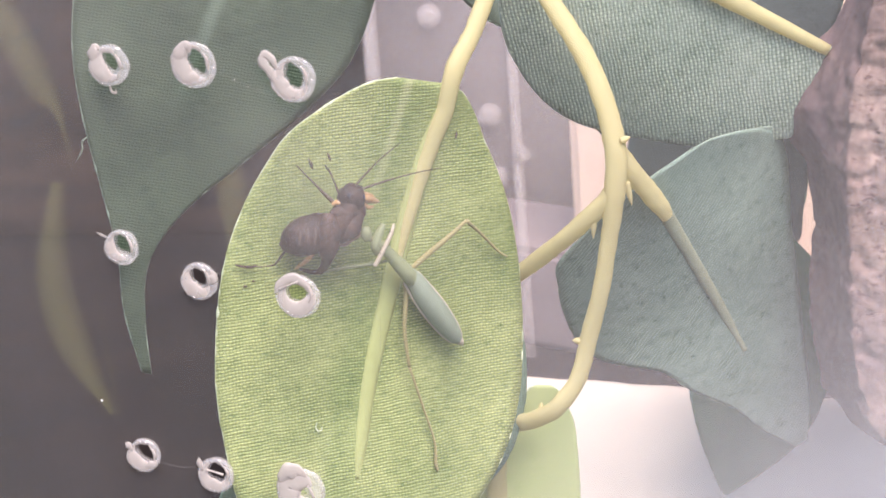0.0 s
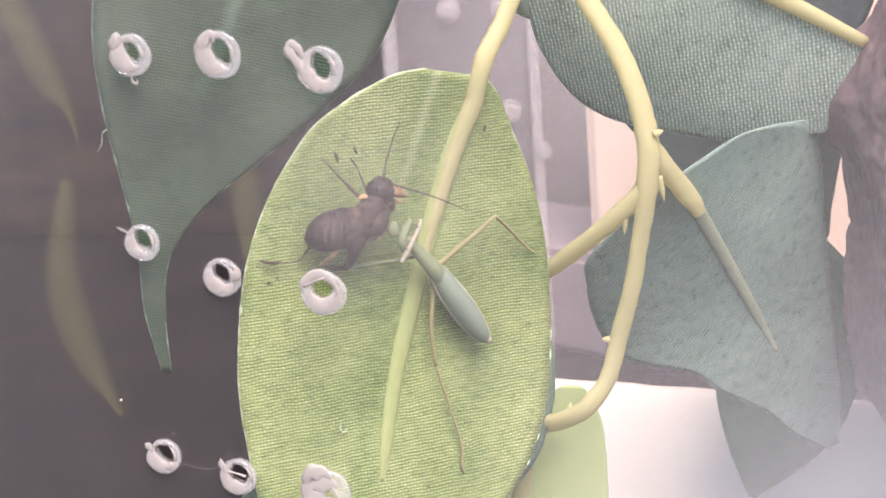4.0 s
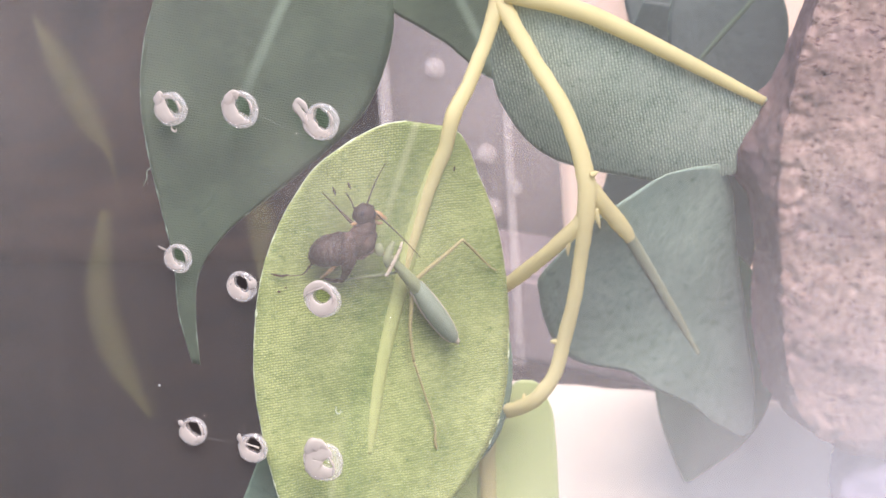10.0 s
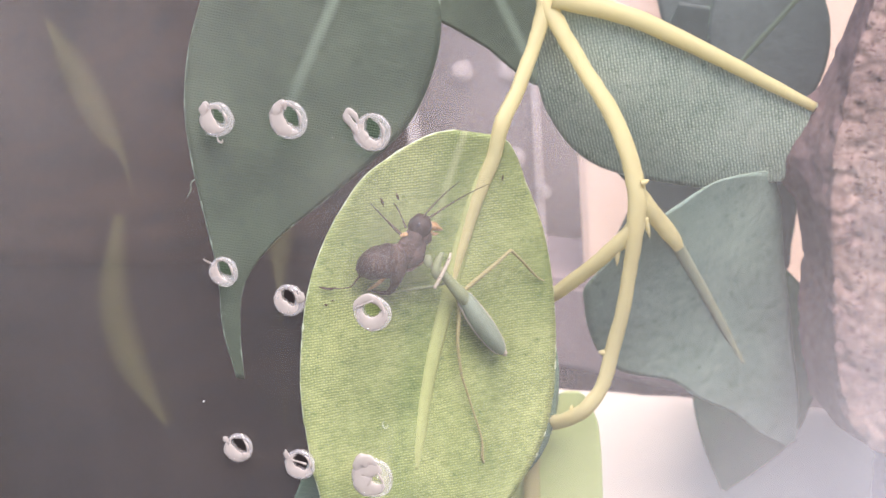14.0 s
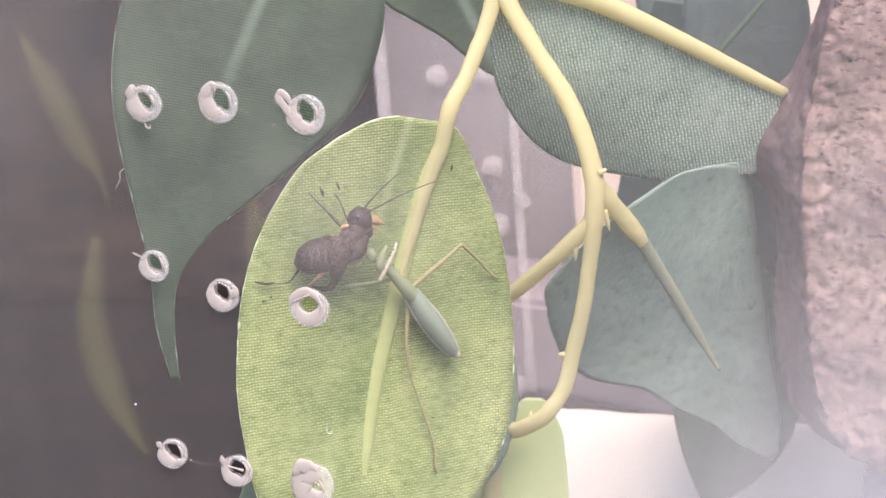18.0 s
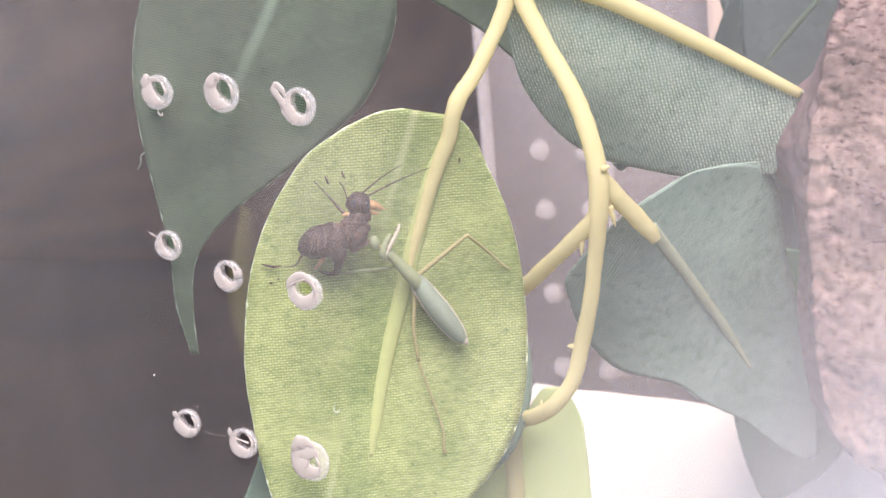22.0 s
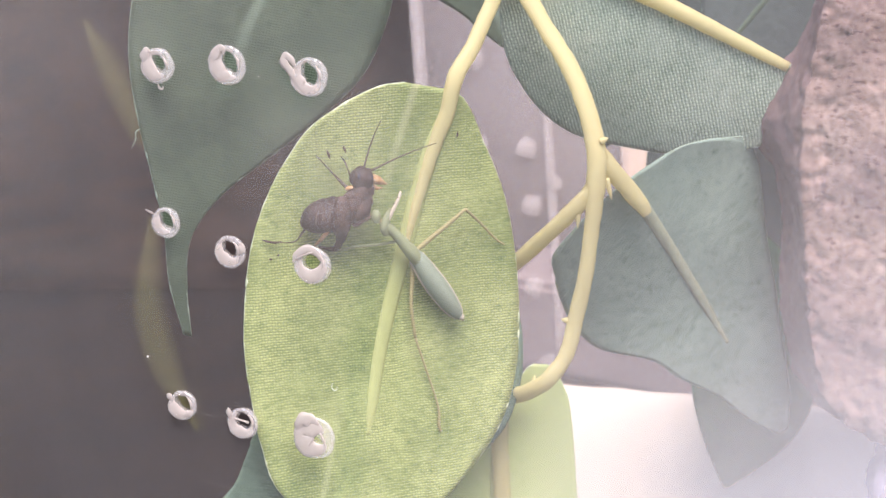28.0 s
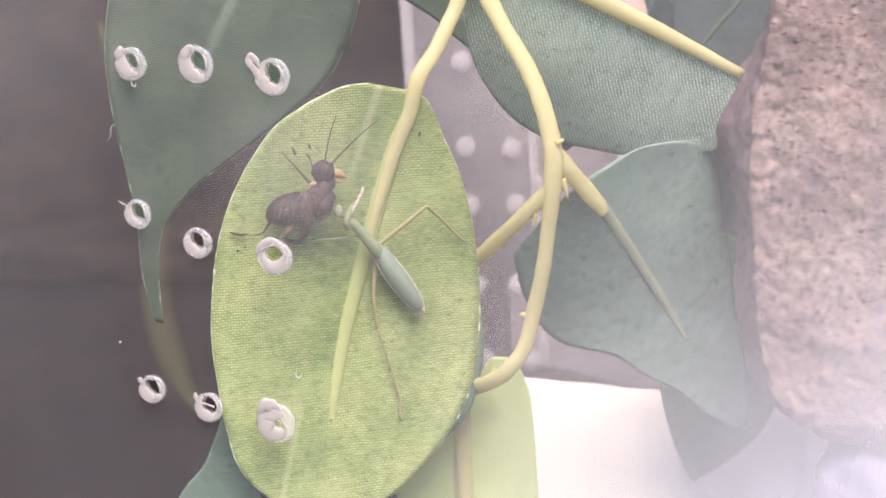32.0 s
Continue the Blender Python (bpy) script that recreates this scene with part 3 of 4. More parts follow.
# radius, half width, half height and lean of the opening, its shift, the white bank
SHAPES = [
    (2.10, 0.62, 1.02, -28, (0.36, 0.22), (60, 300, 1.1)), (2.35, 0.86, 1.30, -22, (0.50, 0.25), (60, 300, 1.1)), (2.30, 0.90, 1.32, -14, (0.34, 0.12), (95, 330, 0.95)),
    (1.85, 0.74, 1.15, -32, (0.36, 0.15), (95, 285, 0.95)), (1.95, 0.72, 1.08, -28, (0.18, 0.25), (110, 325, 1.05)), (2.30, 1.06, 0.92, -40, (0.15, 0.20), (120, 385, 0.95)),
    (1.85, 0.74, 1.2, -42, (0.36, 0.18), (110, 318, 1.15)), (1.95, 0.95, 1.12, -32, (0.38, 0.12), (115, 335, 1.15)), (2.60, 0.24, 0.86, -62, (0.25, -0.35), (30, 335, 1.15)),
]
for i, ((x, z), shape) in enumerate(zip(VENTS, SHAPES)):
    rim = vent_rim(box, x, z, *shape, i * 3.7)
    if i == 0:
        swarf(rim, [(x - 1.3, z + 0.1, 0.5), (x - 1.15, z + 0.9, 0.55), (x - 0.85, z + 1.5, 0.45), (x - 0.4, z + 1.45, 0.3)], 1.0)
        swarf(rim, [(x + 0.2, z - 2.3, 0.12), (x + 0.3, z - 2.8, 0.14), (x + 0.7, z - 3.0, 0.10), (x + 0.8, z - 2.6, 0.07)], 2.0)
    elif i == 1:
        swarf(rim, [(x - 1.25, z + 0.0, 0.55), (x - 1.05, z + 0.9, 0.62), (x - 0.6, z + 1.65, 0.58), (x - 0.1, z + 1.5, 0.42), (x + 0.02, z + 0.95, 0.25)], 3.0)
    elif i == 2:
        swarf(rim, [(x - 1.3, z - 0.9, 0.3), (x - 1.7, z + 0.2, 0.42), (x - 2.3, z + 1.3, 0.5), (x - 2.6, z + 1.9, 0.42), (x - 2.2, z + 2.3, 0.42), (x - 1.6, z + 1.7, 0.45), (x - 1.2, z + 0.9, 0.35)], 4.0)
    elif i == 3:
        swarf(rim, [(x - 1.0, z + 0.8, 0.2), (x - 1.6, z + 1.1, 0.13), (x - 2.1, z + 1.4, 0.07)], 5.0)
    elif i == 4:
        swarf(rim, [(x + 1.2, z - 0.3, 0.42), (x + 1.7, z - 0.1, 0.5), (x + 1.9, z + 0.4, 0.35), (x + 1.6, z + 0.8, 0.15)], 6.0)
    elif i == 5:
        swarf(rim, [(x - 2.0, z + 0.1, 0.3), (x - 1.5, z + 0.9, 0.42), (x - 0.6, z + 1.5, 0.46), (x + 0.4, z + 1.6, 0.5), (x + 1.2, z + 1.0, 0.5), (x + 1.5, z + 0.2, 0.4)], 11.0)
        part("bridge", tube([(x - 1.5, -0.78, z + 0.5, 0.12), (x - 0.5, -0.82, z + 0.95, 0.09), (x + 0.5, -0.8, z + 1.25, 0.14)], sides=8, rough=0.3), MELT, rim, "thread of melted plastic across the opening")
    elif i == 6:
        swarf(rim, [(x - 0.9, z + 0.4, 0.4), (x - 1.2, z + 0.9, 0.4), (x - 1.5, z + 1.15, 0.25)], 7.0)
        swarf(rim, [(x + 0.4, z - 1.5, 0.42), (x + 1.2, z - 1.3, 0.46), (x + 1.7, z - 0.8, 0.3)], 8.0)
    elif i == 7:
        part("bridge", tube([(x - 0.6, -0.75, z + 0.35, 0.13), (x + 0.3, -0.8, z + 0.12, 0.09), (x + 1.15, -0.75, z - 0.2, 0.13)], sides=8, rough=0.3), MELT, rim, "bar of melted plastic across the opening")
        swarf(rim, [(x - 1.1, z + 0.3, 0.45), (x - 1.25, z + 1.1, 0.36), (x - 1.3, z + 1.7, 0.15)], 9.0)
    elif i == 8:
        swarf(rim, [(x - 1.6, z + 0.4, 0.6), (x - 1.2, z + 1.7, 0.85), (x + 0.0, z + 2.1, 0.8), (x + 1.0, z + 1.4, 0.5)], 10.0)
BACK_VENTS = [(5.1, 59), (12.9, 58.5), (5.2, 49.2), (13.2, 49.2), (5.6, 35.6), (12.6, 35.8), (6.4, 23), (14.2, 22.8), (5, 73), (12.6, 73), (5, 86), (12.6, 86.5)]
back = part("back_panel", panel_with_holes(-4.5, 150, 1, 135, 89, 1.0, BACK_VENTS, 0.6), BACK_FILM, box, "hazy back panel with air holes", smooth=False)
back.visible_shadow = False
side = part("side_panel", slab(149.2, 150, 1, 88.5, 1, 135), BACK_FILM, box, "hazy side panel", smooth=False)
side.visible_shadow = False


def bead(x, z, r, y, seed):
    """A soft low dome of melted plastic round a vent."""
    return blob((x, y, z), (r, 0.25, r), rough=0.25, level=3, seed=seed)


for i, (x, z) in enumerate(BACK_VENTS):
    rim = part("back_vent_rim", bead(x, z, 1.75, 88.8, i), SOFT_MELT, box, "soft melted rim of an air hole")
    part("inner_bead", bead(x, z, 1.1, 88.4, i + 40), SOFT_MELT, rim)
for x, w in ((-3.7, 1.25), (16.6, 0.9)):
    ridge = part("ridge", tube([(x, 88.4, 22, w), (x, 88.4, 60, w * 0.95), (x, 88.4, 134, w)], sides=12, flat=0.2, face=(0, -1, 0)), SOFT_MELT, box, "pale moulded ridge of the back panel")
    part("ridge_crest", tube([(x, 88.0, 26, w * 0.6), (x, 88.0, 60, w * 0.55), (x, 88.0, 134, w * 0.6)], sides=12, flat=0.2, face=(0, -1, 0)), SOFT_MELT, ridge)
# Pale bead added for the highlight on the right ridge.
part("ridge_highlight", bead(17.4, 53, 1.2, 87.9, 3.3), SOFT_MELT, box)

# ---- the artificial plant ----
plant = thing("artificial_plant", (39, 22, 66), "artificial plant with yellow plastic stems and cloth leaves", "artificial plant")
MAIN = dict(base=(21.6, 14.4, 77.8), tip=(10.4, 5.2, 22.4), normal=(0.584, -0.811, 0.017))
HOLLOW = -3.0  # the light leaf is dished along its length
leaf(plant, **MAIN, left=[-4.2, -13.3, -16.6, -18.3, -18.9, -18.6, -17.8, -16.1, -14.0, -10.5, -0.3], right=[1.8, 7.3, 11.2, 13.8, 15.6, 16.8, 17.2, 16.2, 13.2, 8.5, 0.3],
     cloth_mat=LEAF_LIGHT, edge_mat=FRAY, rib_mat=RIB_LIGHT, label="light green woven cloth leaf with dye flecks", seed=1.0, ripple=0.5, dome=0.62, bend=HOLLOW,
     rib_flat=0.45, rib=[(0.05, 1.6, 0.0, 0.9), (0.12, 1.0, 0.05, 1.1), (0.24, 0.4, 0.05, 1.15), (0.36, -0.1, 0.0, 1.1), (0.55, -0.8, 0.0, 0.95), (0.68, -0.9, 0.0, 0.75), (0.755, -0.95, -0.05, 0.4)])
mb, mu, mv, mn, ml = frame_of(**MAIN)
leaf(plant, base=mb + mu * 5 - mn * 3.2, tip=Vector(MAIN["tip"]) - mn * 3.2, normal=MAIN["normal"], left=[-1, -5, -8, -10, -10, -10, -10, -9, -7, -4, -0.3], right=[0.5, 4, 8, 12, 16.2, 17.9, 18.2, 16.8, 12.5, 7.5, 0.3],
     cloth_mat=LEAF_GREEN, edge_mat=FRAY_DARK, rib_mat=RIB_DARK, label="green cloth leaf close behind the light one", seed=21.0, ripple=0.2)
leaf(plant, base=(29.2, 24.6, 92.7), tip=(62.2, 32.1, 75.9), normal=(0.13, -0.975, -0.18), left=[-5.0, -12.4, -16.4, -19.0, -20.2, -20.0, -19.0, -17.9, -16.6, -14.4, -11.0], right=[0.6, 2.2, 2.6, 2.7, 2.5, 2.2, 1.9, 1.5, 1.1, 0.7, 0.3],
     cloth_mat=LEAF_GREY, edge_mat=FRAY_GREY, rib_mat=STEM, label="grey-green woven cloth leaf", seed=2.0, cup=-1.3,
     rib=[(0.0, 0.3, 0.9, 1.3), (0.25, 1.8, 0.9, 1.25), (0.5, 1.6, 0.8, 1.1), (0.75, 0.8, 0.6, 0.9), (0.96, 0.1, 0.4, 0.65)])
leaf(plant, base=(41.3, 25.7, 64.1), tip=(56.8, 46.0, 25.7), normal=(0.358, -0.894, -0.268), left=[2.0, -11.5, -14.3, -15.6, -16.0, -14.8, -9.8, -7.8, -4.7, -3.0, -0.6], right=[6.0, 14.5, 15.2, 13.7, 11.8, 10.2, 8.8, 7.0, 5.3, 3.4, 0.8],
     cloth_mat=LEAF_MID, edge_mat=FRAY_MOSS, rib_mat=RIB_TAN, label="broad grey-green cloth leaf with a drawn-out tip", seed=3.0, ripple=0.8, rib_flat=0.45, dome=0.6, cup=-1.0, bend=-2.4,
     rib=[(0.08, 0.2, 0.2, 0.85), (0.33, 0.2, 0.15, 0.7), (0.55, 0.1, 0.1, 0.55), (0.66, 0.0, 0.05, 0.3)])
leaf(plant, base=(28.8, 26.9, 40.2), tip=(24.5, 28.5, 4), normal=(0.25, -0.96, 0.05), left=[-0.8, -3.4, -8.0, -12.5, -14, -14, -13, -11, -8, -4.5, -0.3], right=[0.8, 3.4, 4.2, 4.7, 5.1, 5.5, 5.9, 6.2, 5.0, 3.0, 0.3], dome=0.6,
     cloth_mat=LEAF_YELLOW, edge_mat=FRAY, rib_mat=RIB_OLIVE, label="bright yellow-green cloth leaf below the stem", seed=4.0, rib_flat=0.3,
     rib=[(0.12, -4.9, 0.0, 1.1), (0.4, -5.0, 0.0, 1.05), (0.7, -4.0, 0.0, 0.9), (0.92, -2.0, -0.05, 0.5)])
leaf(plant, base=(2, 6.6, 40), tip=(-14, 4.6, 6), normal=(0.4, -0.9, 0), left=[-1.5, -2.8, -2.8, -2.9, -4.1, -4.7, -4.8, -4.4, -3.4, -2.0, -0.3], right=[0.5, 2.5, 4, 5, 5.5, 5.5, 5, 4.5, 3.5, 2, 0.3],
     cloth_mat=LEAF_GREEN, edge_mat=FRAY_DARK, rib_mat=RIB_DARK, label="grey-green cloth leaf behind the light one", seed=5.0)
leaf(plant, base=(17, 38, 97), tip=(29, 38, 78), normal=(0.1, -0.97, 0.1), left=[-9, -9, -8.5, -7.4, -6.4, -5.4, -4.8, -4.2, -3.4, -1.9, -0.2], right=[3, 5, 6, 7, 7, 7, 6.5, 5.5, 4, 2, 0.2],
     cloth_mat=LEAF_DARK, edge_mat=FRAY_DARK, rib_mat=RIB_DARK, label="dark green cloth leaf behind the stems", seed=6.0)

STEMS = {
    "main_stem": [(26.8, 25.5, 99, 1.2), (28.0, 24.5, 93.5, 1.3), (29.6, 23.8, 90, 1.3), (32.7, 22.6, 84.5, 1.2), (35.7, 21.4, 79.7, 1.25), (37.6, 20.6, 75.6, 1.3), (39.0, 19.9, 70.2, 1.4), (39.0, 19.8, 65.3, 1.4), (38.0, 20.2, 59.4, 1.1), (36.8, 20.7, 53.5, 1.1), (35.0, 21.2, 47.5, 1.15), (33.7, 20.8, 43.2, 1.15), (31.2, 20.0, 40.0, 1.2), (28.2, 21.0, 38.2, 1.25), (25.6, 22.8, 37.0, 1.4), (23.9, 24.2, 35.0, 1.4), (23.2, 25.2, 32.0, 1.35), (22.9, 25.8, 28.0, 1.3), (22.7, 26.2, 22.0, 1.2), (22.5, 26.6, 14.0, 1.0)],
    "upper_branch": [(28.3, 24.2, 92.5, 1.2), (28.0, 23.8, 90.7, 1.2), (26.9, 22, 87.1, 1.1), (24.9, 18.3, 81.8, 1.1), (23.5, 15.7, 79.0, 1.15)] + [(*(mb + mu * a + mv * c + mn * (0.25 + 4 * HOLLOW * (a / ml) * (1 - a / ml))), r) for a, c, r in ((2.6, 1.75, 1.1), (5.5, 1.3, 1.02), (9.0, 0.85, 0.92), (13.0, 0.45, 0.8), (17.0, 0.15, 0.62), (19.5, 0.05, 0.35))],
    "side_branch": [(38.8, 19.8, 64.8, 1.1), (37.2, 19.8, 62.8, 1.15), (33.5, 20.4, 59.5, 1.15), (28.7, 22.6, 55.5, 1.2), (24.5, 26.0, 52.0, 1.1)],
    "leaf_stalk": [(38.8, 20.2, 69.2, 1.2), (40.2, 22.0, 66.4, 1.3), (41.8, 24.3, 63.4, 1.25), (43.1, 25.9, 61.0, 1.1), (43.6, 26.6, 59.7, 0.8)],
}
for i, (nm, pts) in enumerate(STEMS.items()):
    part(nm, tube([(x, y, z, r * 0.9) for x, y, z, r in pts], sides=14, steps=len(pts) * 7, rough=0.12, flat=0.7, seed=i * 5.0), STEM, plant, "yellow moulded plastic stem with rough seams")
for c, d in (((40.0, 20.8, 65.2), (0.45, 0.3, -2.6)), ((36.5, 19.9, 61.9), (-0.2, 0.1, -2.6)), ((39.9, 19.4, 70.0), (0.9, 0, 0.4)), ((34.2, 20.9, 47.5), (-0.9, 0, 0.1)), ((29.4, 20.4, 39.2), (0.2, 0, 1.4))):
    c, d = Vector(c), Vector(d)
    part("burr", tube([(*c, 0.42), (*(c + d * 0.6), 0.3), (*(c + d), 0.06)], sides=8), STEM, plant)

# ---- the second spray, lying against the front panel ----
spray = thing("hanging_leaf_spray", (2, 3, 100), "dark green cloth leaf hanging against the front panel", "artificial plant")
HANG = dict(base=(9.3, 13.5, 106.2), tip=(-9.0, 3.2, 50.2), normal=(0.47, -1.0, -0.06))
leaf(spray, **HANG, left=[-6.5, -13.0, -15.8, -16.6, -16.3, -14.9, -12.3, -9.1, -6.0, -3.8, -0.4], right=[3.0, 9.8, 12.6, 13.0, 11.9, 8.4, 4.0, -0.4, -2.7, -1.7, 0.5],
     cloth_mat=LEAF_DARK, edge_mat=FRAY_MOSS, rib_mat=RIB_DARK, label="dark blue-green woven cloth leaf with a long tip", seed=8.0, ripple=0.25, bend=0.8)
hb, hu, hv, hn, hl = frame_of(**HANG)
part("loose_thread", tube([(*(hb + hu * a + hv * c + hn * h), r) for a, c, h, r in ((36.9, -11.9, 0.6, 0.07), (37.5, -12.2, 0.5, 0.06), (38.3, -12.0, 0.5, 0.05), (39.3, -12.2, 0.4, 0.03))], sides=6), FRAY_MOSS, spray)

# ---- leaves further back ----
rear = thing("rear_leaf_spray", (50, 60, 60), "blurred dark cloth leaves deeper in the container", "artificial plant")
leaf(rear, base=(52, 62, 50), tip=(46.3, 62, 12), normal=(0.1, -0.99, 0.1), left=[-1, -5, -8, -8.5, -8, -7.5, -6.6, -5.6, -4.2, -2.4, -0.3], right=[1, 6, 10, 12, 12.5, 12, 11, 10, 8, 4.5, 0.3],
     cloth_mat=LEAF_DEEP, edge_mat=FRAY_DARK, rib_mat=RIB_DARK, seed=11.0)
leaf(rear, base=(60.5, 61, 89), tip=(50.5, 62, 66), normal=(0.1, -0.99, 0.1), left=[-8.5, -11.0, -11.8, -11.5, -11.0, -10.2, -9.0, -7.5, -5.5, -3.0, -0.3], right=[0.5, 3.4, 5.0, 6.0, 6.6, 6.8, 6.6, 6.0, 5.0, 3.2, 0.3],
     cloth_mat=LEAF_REAR, edge_mat=FRAY_DARK, rib_mat=RIB_DARK, seed=12.0, dome=0.6, rib_flat=0.4, rib=[(0.02, 0.4, 0.05, 0.4), (0.27, -1.9, 0.05, 0.4), (0.55, -4.4, 0.05, 0.35), (0.8, -6.0, 0.0, 0.15)])
leaf(rear, base=(45, 83, 112), tip=(49, 83, 62), normal=(0.1, -0.99, 0.1), left=[-4, -7, -8.6, -9.4, -9.8, -10.0, -9.6, -8.6, -6.5, -3.6, -0.3], right=[4, 8, 10, 11, 11, 10.6, 10, 9, 7, 4, 0.3],
     cloth_mat=LEAF_REAR, edge_mat=FRAY_DARK, rib_mat=RIB_DARK, seed=14.0)
leaf(rear, base=(42, 78, 84), tip=(33, 78, 36), normal=(0.05, -0.99, 0.05), left=[-1, -2.5, -3.2, -3.2, -3.0, -2.9, -3.0, -4.2, -5.4, -4.0, -0.3], right=[3, 12, 17, 20, 21, 21.5, 21.5, 21.5, 21.5, 18, 0.4],
     cloth_mat=LEAF_SLATE, edge_mat=FRAY_DARK, rib_mat=RIB_DARK, seed=13.0)
leaf(rear, base=(40, 37, 84), tip=(36.2, 36.5, 66.4), normal=(0.05, -0.99, 0.05), left=[-2, -3.4, -4.2, -4.4, -4.5, -4.5, -4.5, -4.3, -3.7, -2.4, -0.2], right=[2, 5, 7, 8, 8, 7.6, 6.8, 5.6, 4.0, 2.0, 0.2],
     cloth_mat=LEAF_SLATE, edge_mat=FRAY_DARK, rib_mat=RIB_DARK, label="dark slate cloth leaf tip close behind the grey one", seed=15.0)
for pts, lab in (([(-69, 122, 42, 1.0), (-72, 122, 26, 2.7), (-70, 122, 13, 2.9), (-65, 122, 2, 0.8), (-64, 122, 0.2, 0.3)], "long dull yellow-green blade behind the container"),
                 ([(-79, 122, 80, 0.2), (-75, 122, 71, 2.4), (-70, 122, 59, 2.4), (-66, 122, 48, 0.12), (-63, 122, 0.2, 0.12)], "curved dull yellow-green blade behind the container"),
                 ([(-38.5, 122, 50, 0.3), (-38, 122, 40, 2.4), (-38.5, 122, 32, 1.4), (-39, 122, 22, 0.12), (-40, 122, 0.2, 0.12)], "short dull yellow-green blade behind the container")):
    b = thing("grass_blade", (pts[-1][0], pts[-1][1], 0), lab, "plant", "blades behind the container")
    part("blade", tube([(x, y, z, r * 1.25) for x, y, z, r in pts], sides=10, flat=0.2, face=(0, -1, 0)), STRAW, b)
    part("fold", tube([(x, y - 0.6, z, r * 0.8) for x, y, z, r in pts], sides=10, flat=0.2, face=(0, -1, 0)), STRAW, b)
    part("midrib", tube([(x, y - 1.1, z, r * 0.4) for x, y, z, r in pts], sides=8, flat=0.2, face=(0, -1, 0)), STRAW, b)


# ---- rocks ----
def boulder(name, centre, half, label, seed, material):
    bm = bmesh.new()
    bmesh.ops.create_icosphere(bm, subdivisions=6, radius=1)
    for v in bm.verts:
        d = v.co.normalized()
        k = (abs(d.x) ** 9 + abs(d.y) ** 9 + abs(d.z) ** 9) ** (-1 / 9)
        q = Vector(centre) + V(d.x * k * half[0], d.y * k * half[1], d.z * k * half[2])
        v.co = q + d * (1.5 * noise.noise(q * 0.16 + V(seed, 0, 0)) + 0.9 * noise.noise(q * 0.45) + 0.45 * noise.noise(q * 1.1) + 0.2 * noise.noise(q * 2.6))
    base = thing(name, (centre[0], centre[1], centre[2] - half[2]), label, "rock")
    part("stone", bm, material, base)
    return base


def broken_rock():
    """A block with a flat broken face to the front and a weathered side, coloured darker for its shade, that slants
    back to a nose.
    """
    levels, low, high = 240, 29.0, 104.0
    nose_z = (29, 30, 31.5, 33.5, 37, 45, 50, 56, 63, 66.5, 70, 73, 76, 78, 82, 87, 104)
    nose_x = (72, 68, 65, 62, 59.4, 58.2, 58.6, 59.2, 58.2, 56.2, 55.2, 56.6, 58.8, 61, 63.6, 65.4, 70)
    edge_z = (29, 30.5, 33, 37, 43, 58, 71, 77, 82, 87, 104)
    edge_x = (76, 71, 67.5, 64.6, 63.2, 63, 63, 64, 65.4, 67, 72)
    bm = bmesh.new()
    rings = []
    for i in range(levels):
        z = low + (high - low) * i / (levels - 1)
        xn, xe = float(np.interp(z, nose_z, nose_x)), float(np.interp(z, edge_z, edge_x))
        tuck = 0.25 * max(0.0, 33 - z) ** 1.6
        corners = [(xn + 9, 68), (xn, 36), (xe, 25 + tuck), (xe + 32, 23 + tuck), (130, 27 + tuck), (130, 68)]
        row = []
        for (p, q), count in zip(zip(corners, corners[1:] + corners[:1]), (14, 46, 96, 10, 8, 12)):
            row += [(p[0] + (q[0] - p[0]) * k / count, p[1] + (q[1] - p[1]) * k / count) for k in range(count)]
        rings.append([bm.verts.new((x, y, z)) for x, y in row])
    n = len(rings[0])
    for a, b in zip(rings, rings[1:]):
        for j in range(n):
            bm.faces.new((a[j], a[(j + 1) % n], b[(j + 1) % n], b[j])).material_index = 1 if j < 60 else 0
    bm.faces.new(rings[0][::-1])
    bm.faces.new(rings[-1])
    bmesh.ops.recalc_face_normals(bm, faces=bm.faces)
    bm.normal_update()
    for i, ring in enumerate(rings):
        for j, v in enumerate(ring):
            q = v.co.copy()
            lift = 0.6 * noise.noise(q * 0.15 + V(4, 0, 0)) + 0.28 * noise.noise(q * 0.45) + 0.10 * noise.noise(q * 1.1) + 0.09 * noise.noise(q * 2.4)
            lift -= 0.8 * max(0.0, noise.noise(q * 0.7 + V(9, 3, 1)) - 0.38)
            if 52 < j < 72:  # the arris is chipped
                lift -= 0.8 * max(0.0, noise.noise(q * 0.6 + V(2, 8, 5)))
            v.co = q + v.normal * lift
    base = thing("rock", (98, 48, low), "pinkish grey porous rock with a pitted broken face", "rock")
    stone = part("stone", bm, ROCK, base)
    stone.data.materials.append(ROCK_SHADED_SKIN)
    return base


broken_rock()
boulder("rock", (104, 48, 14), (35, 23, 15), "pale mauve rock lying under the larger one", 9.0, ROCK_PALE)

# ---- insects, on the face of the light leaf ----
LB, LU, LV, LN, LLEN = frame_of(**MAIN)


def on(u, v, h):
    """A point down the light leaf, across it and over its face."""
    s = u / LLEN
    return LB + LU * u + LV * v + LN * (h + 0.3 + 4 * HOLLOW * s * (1 - s))


def limb(parent, name, rows, material, label="", sides=8, rough=0.0):
    """rows of (down the leaf, across it, height over it, radius)."""
    return part(name, tube([(*on(u, v, h), r) for u, v, h, r in rows], sides=sides, steps=len(rows) * 6, face=LN, rough=rough), material, parent, label)


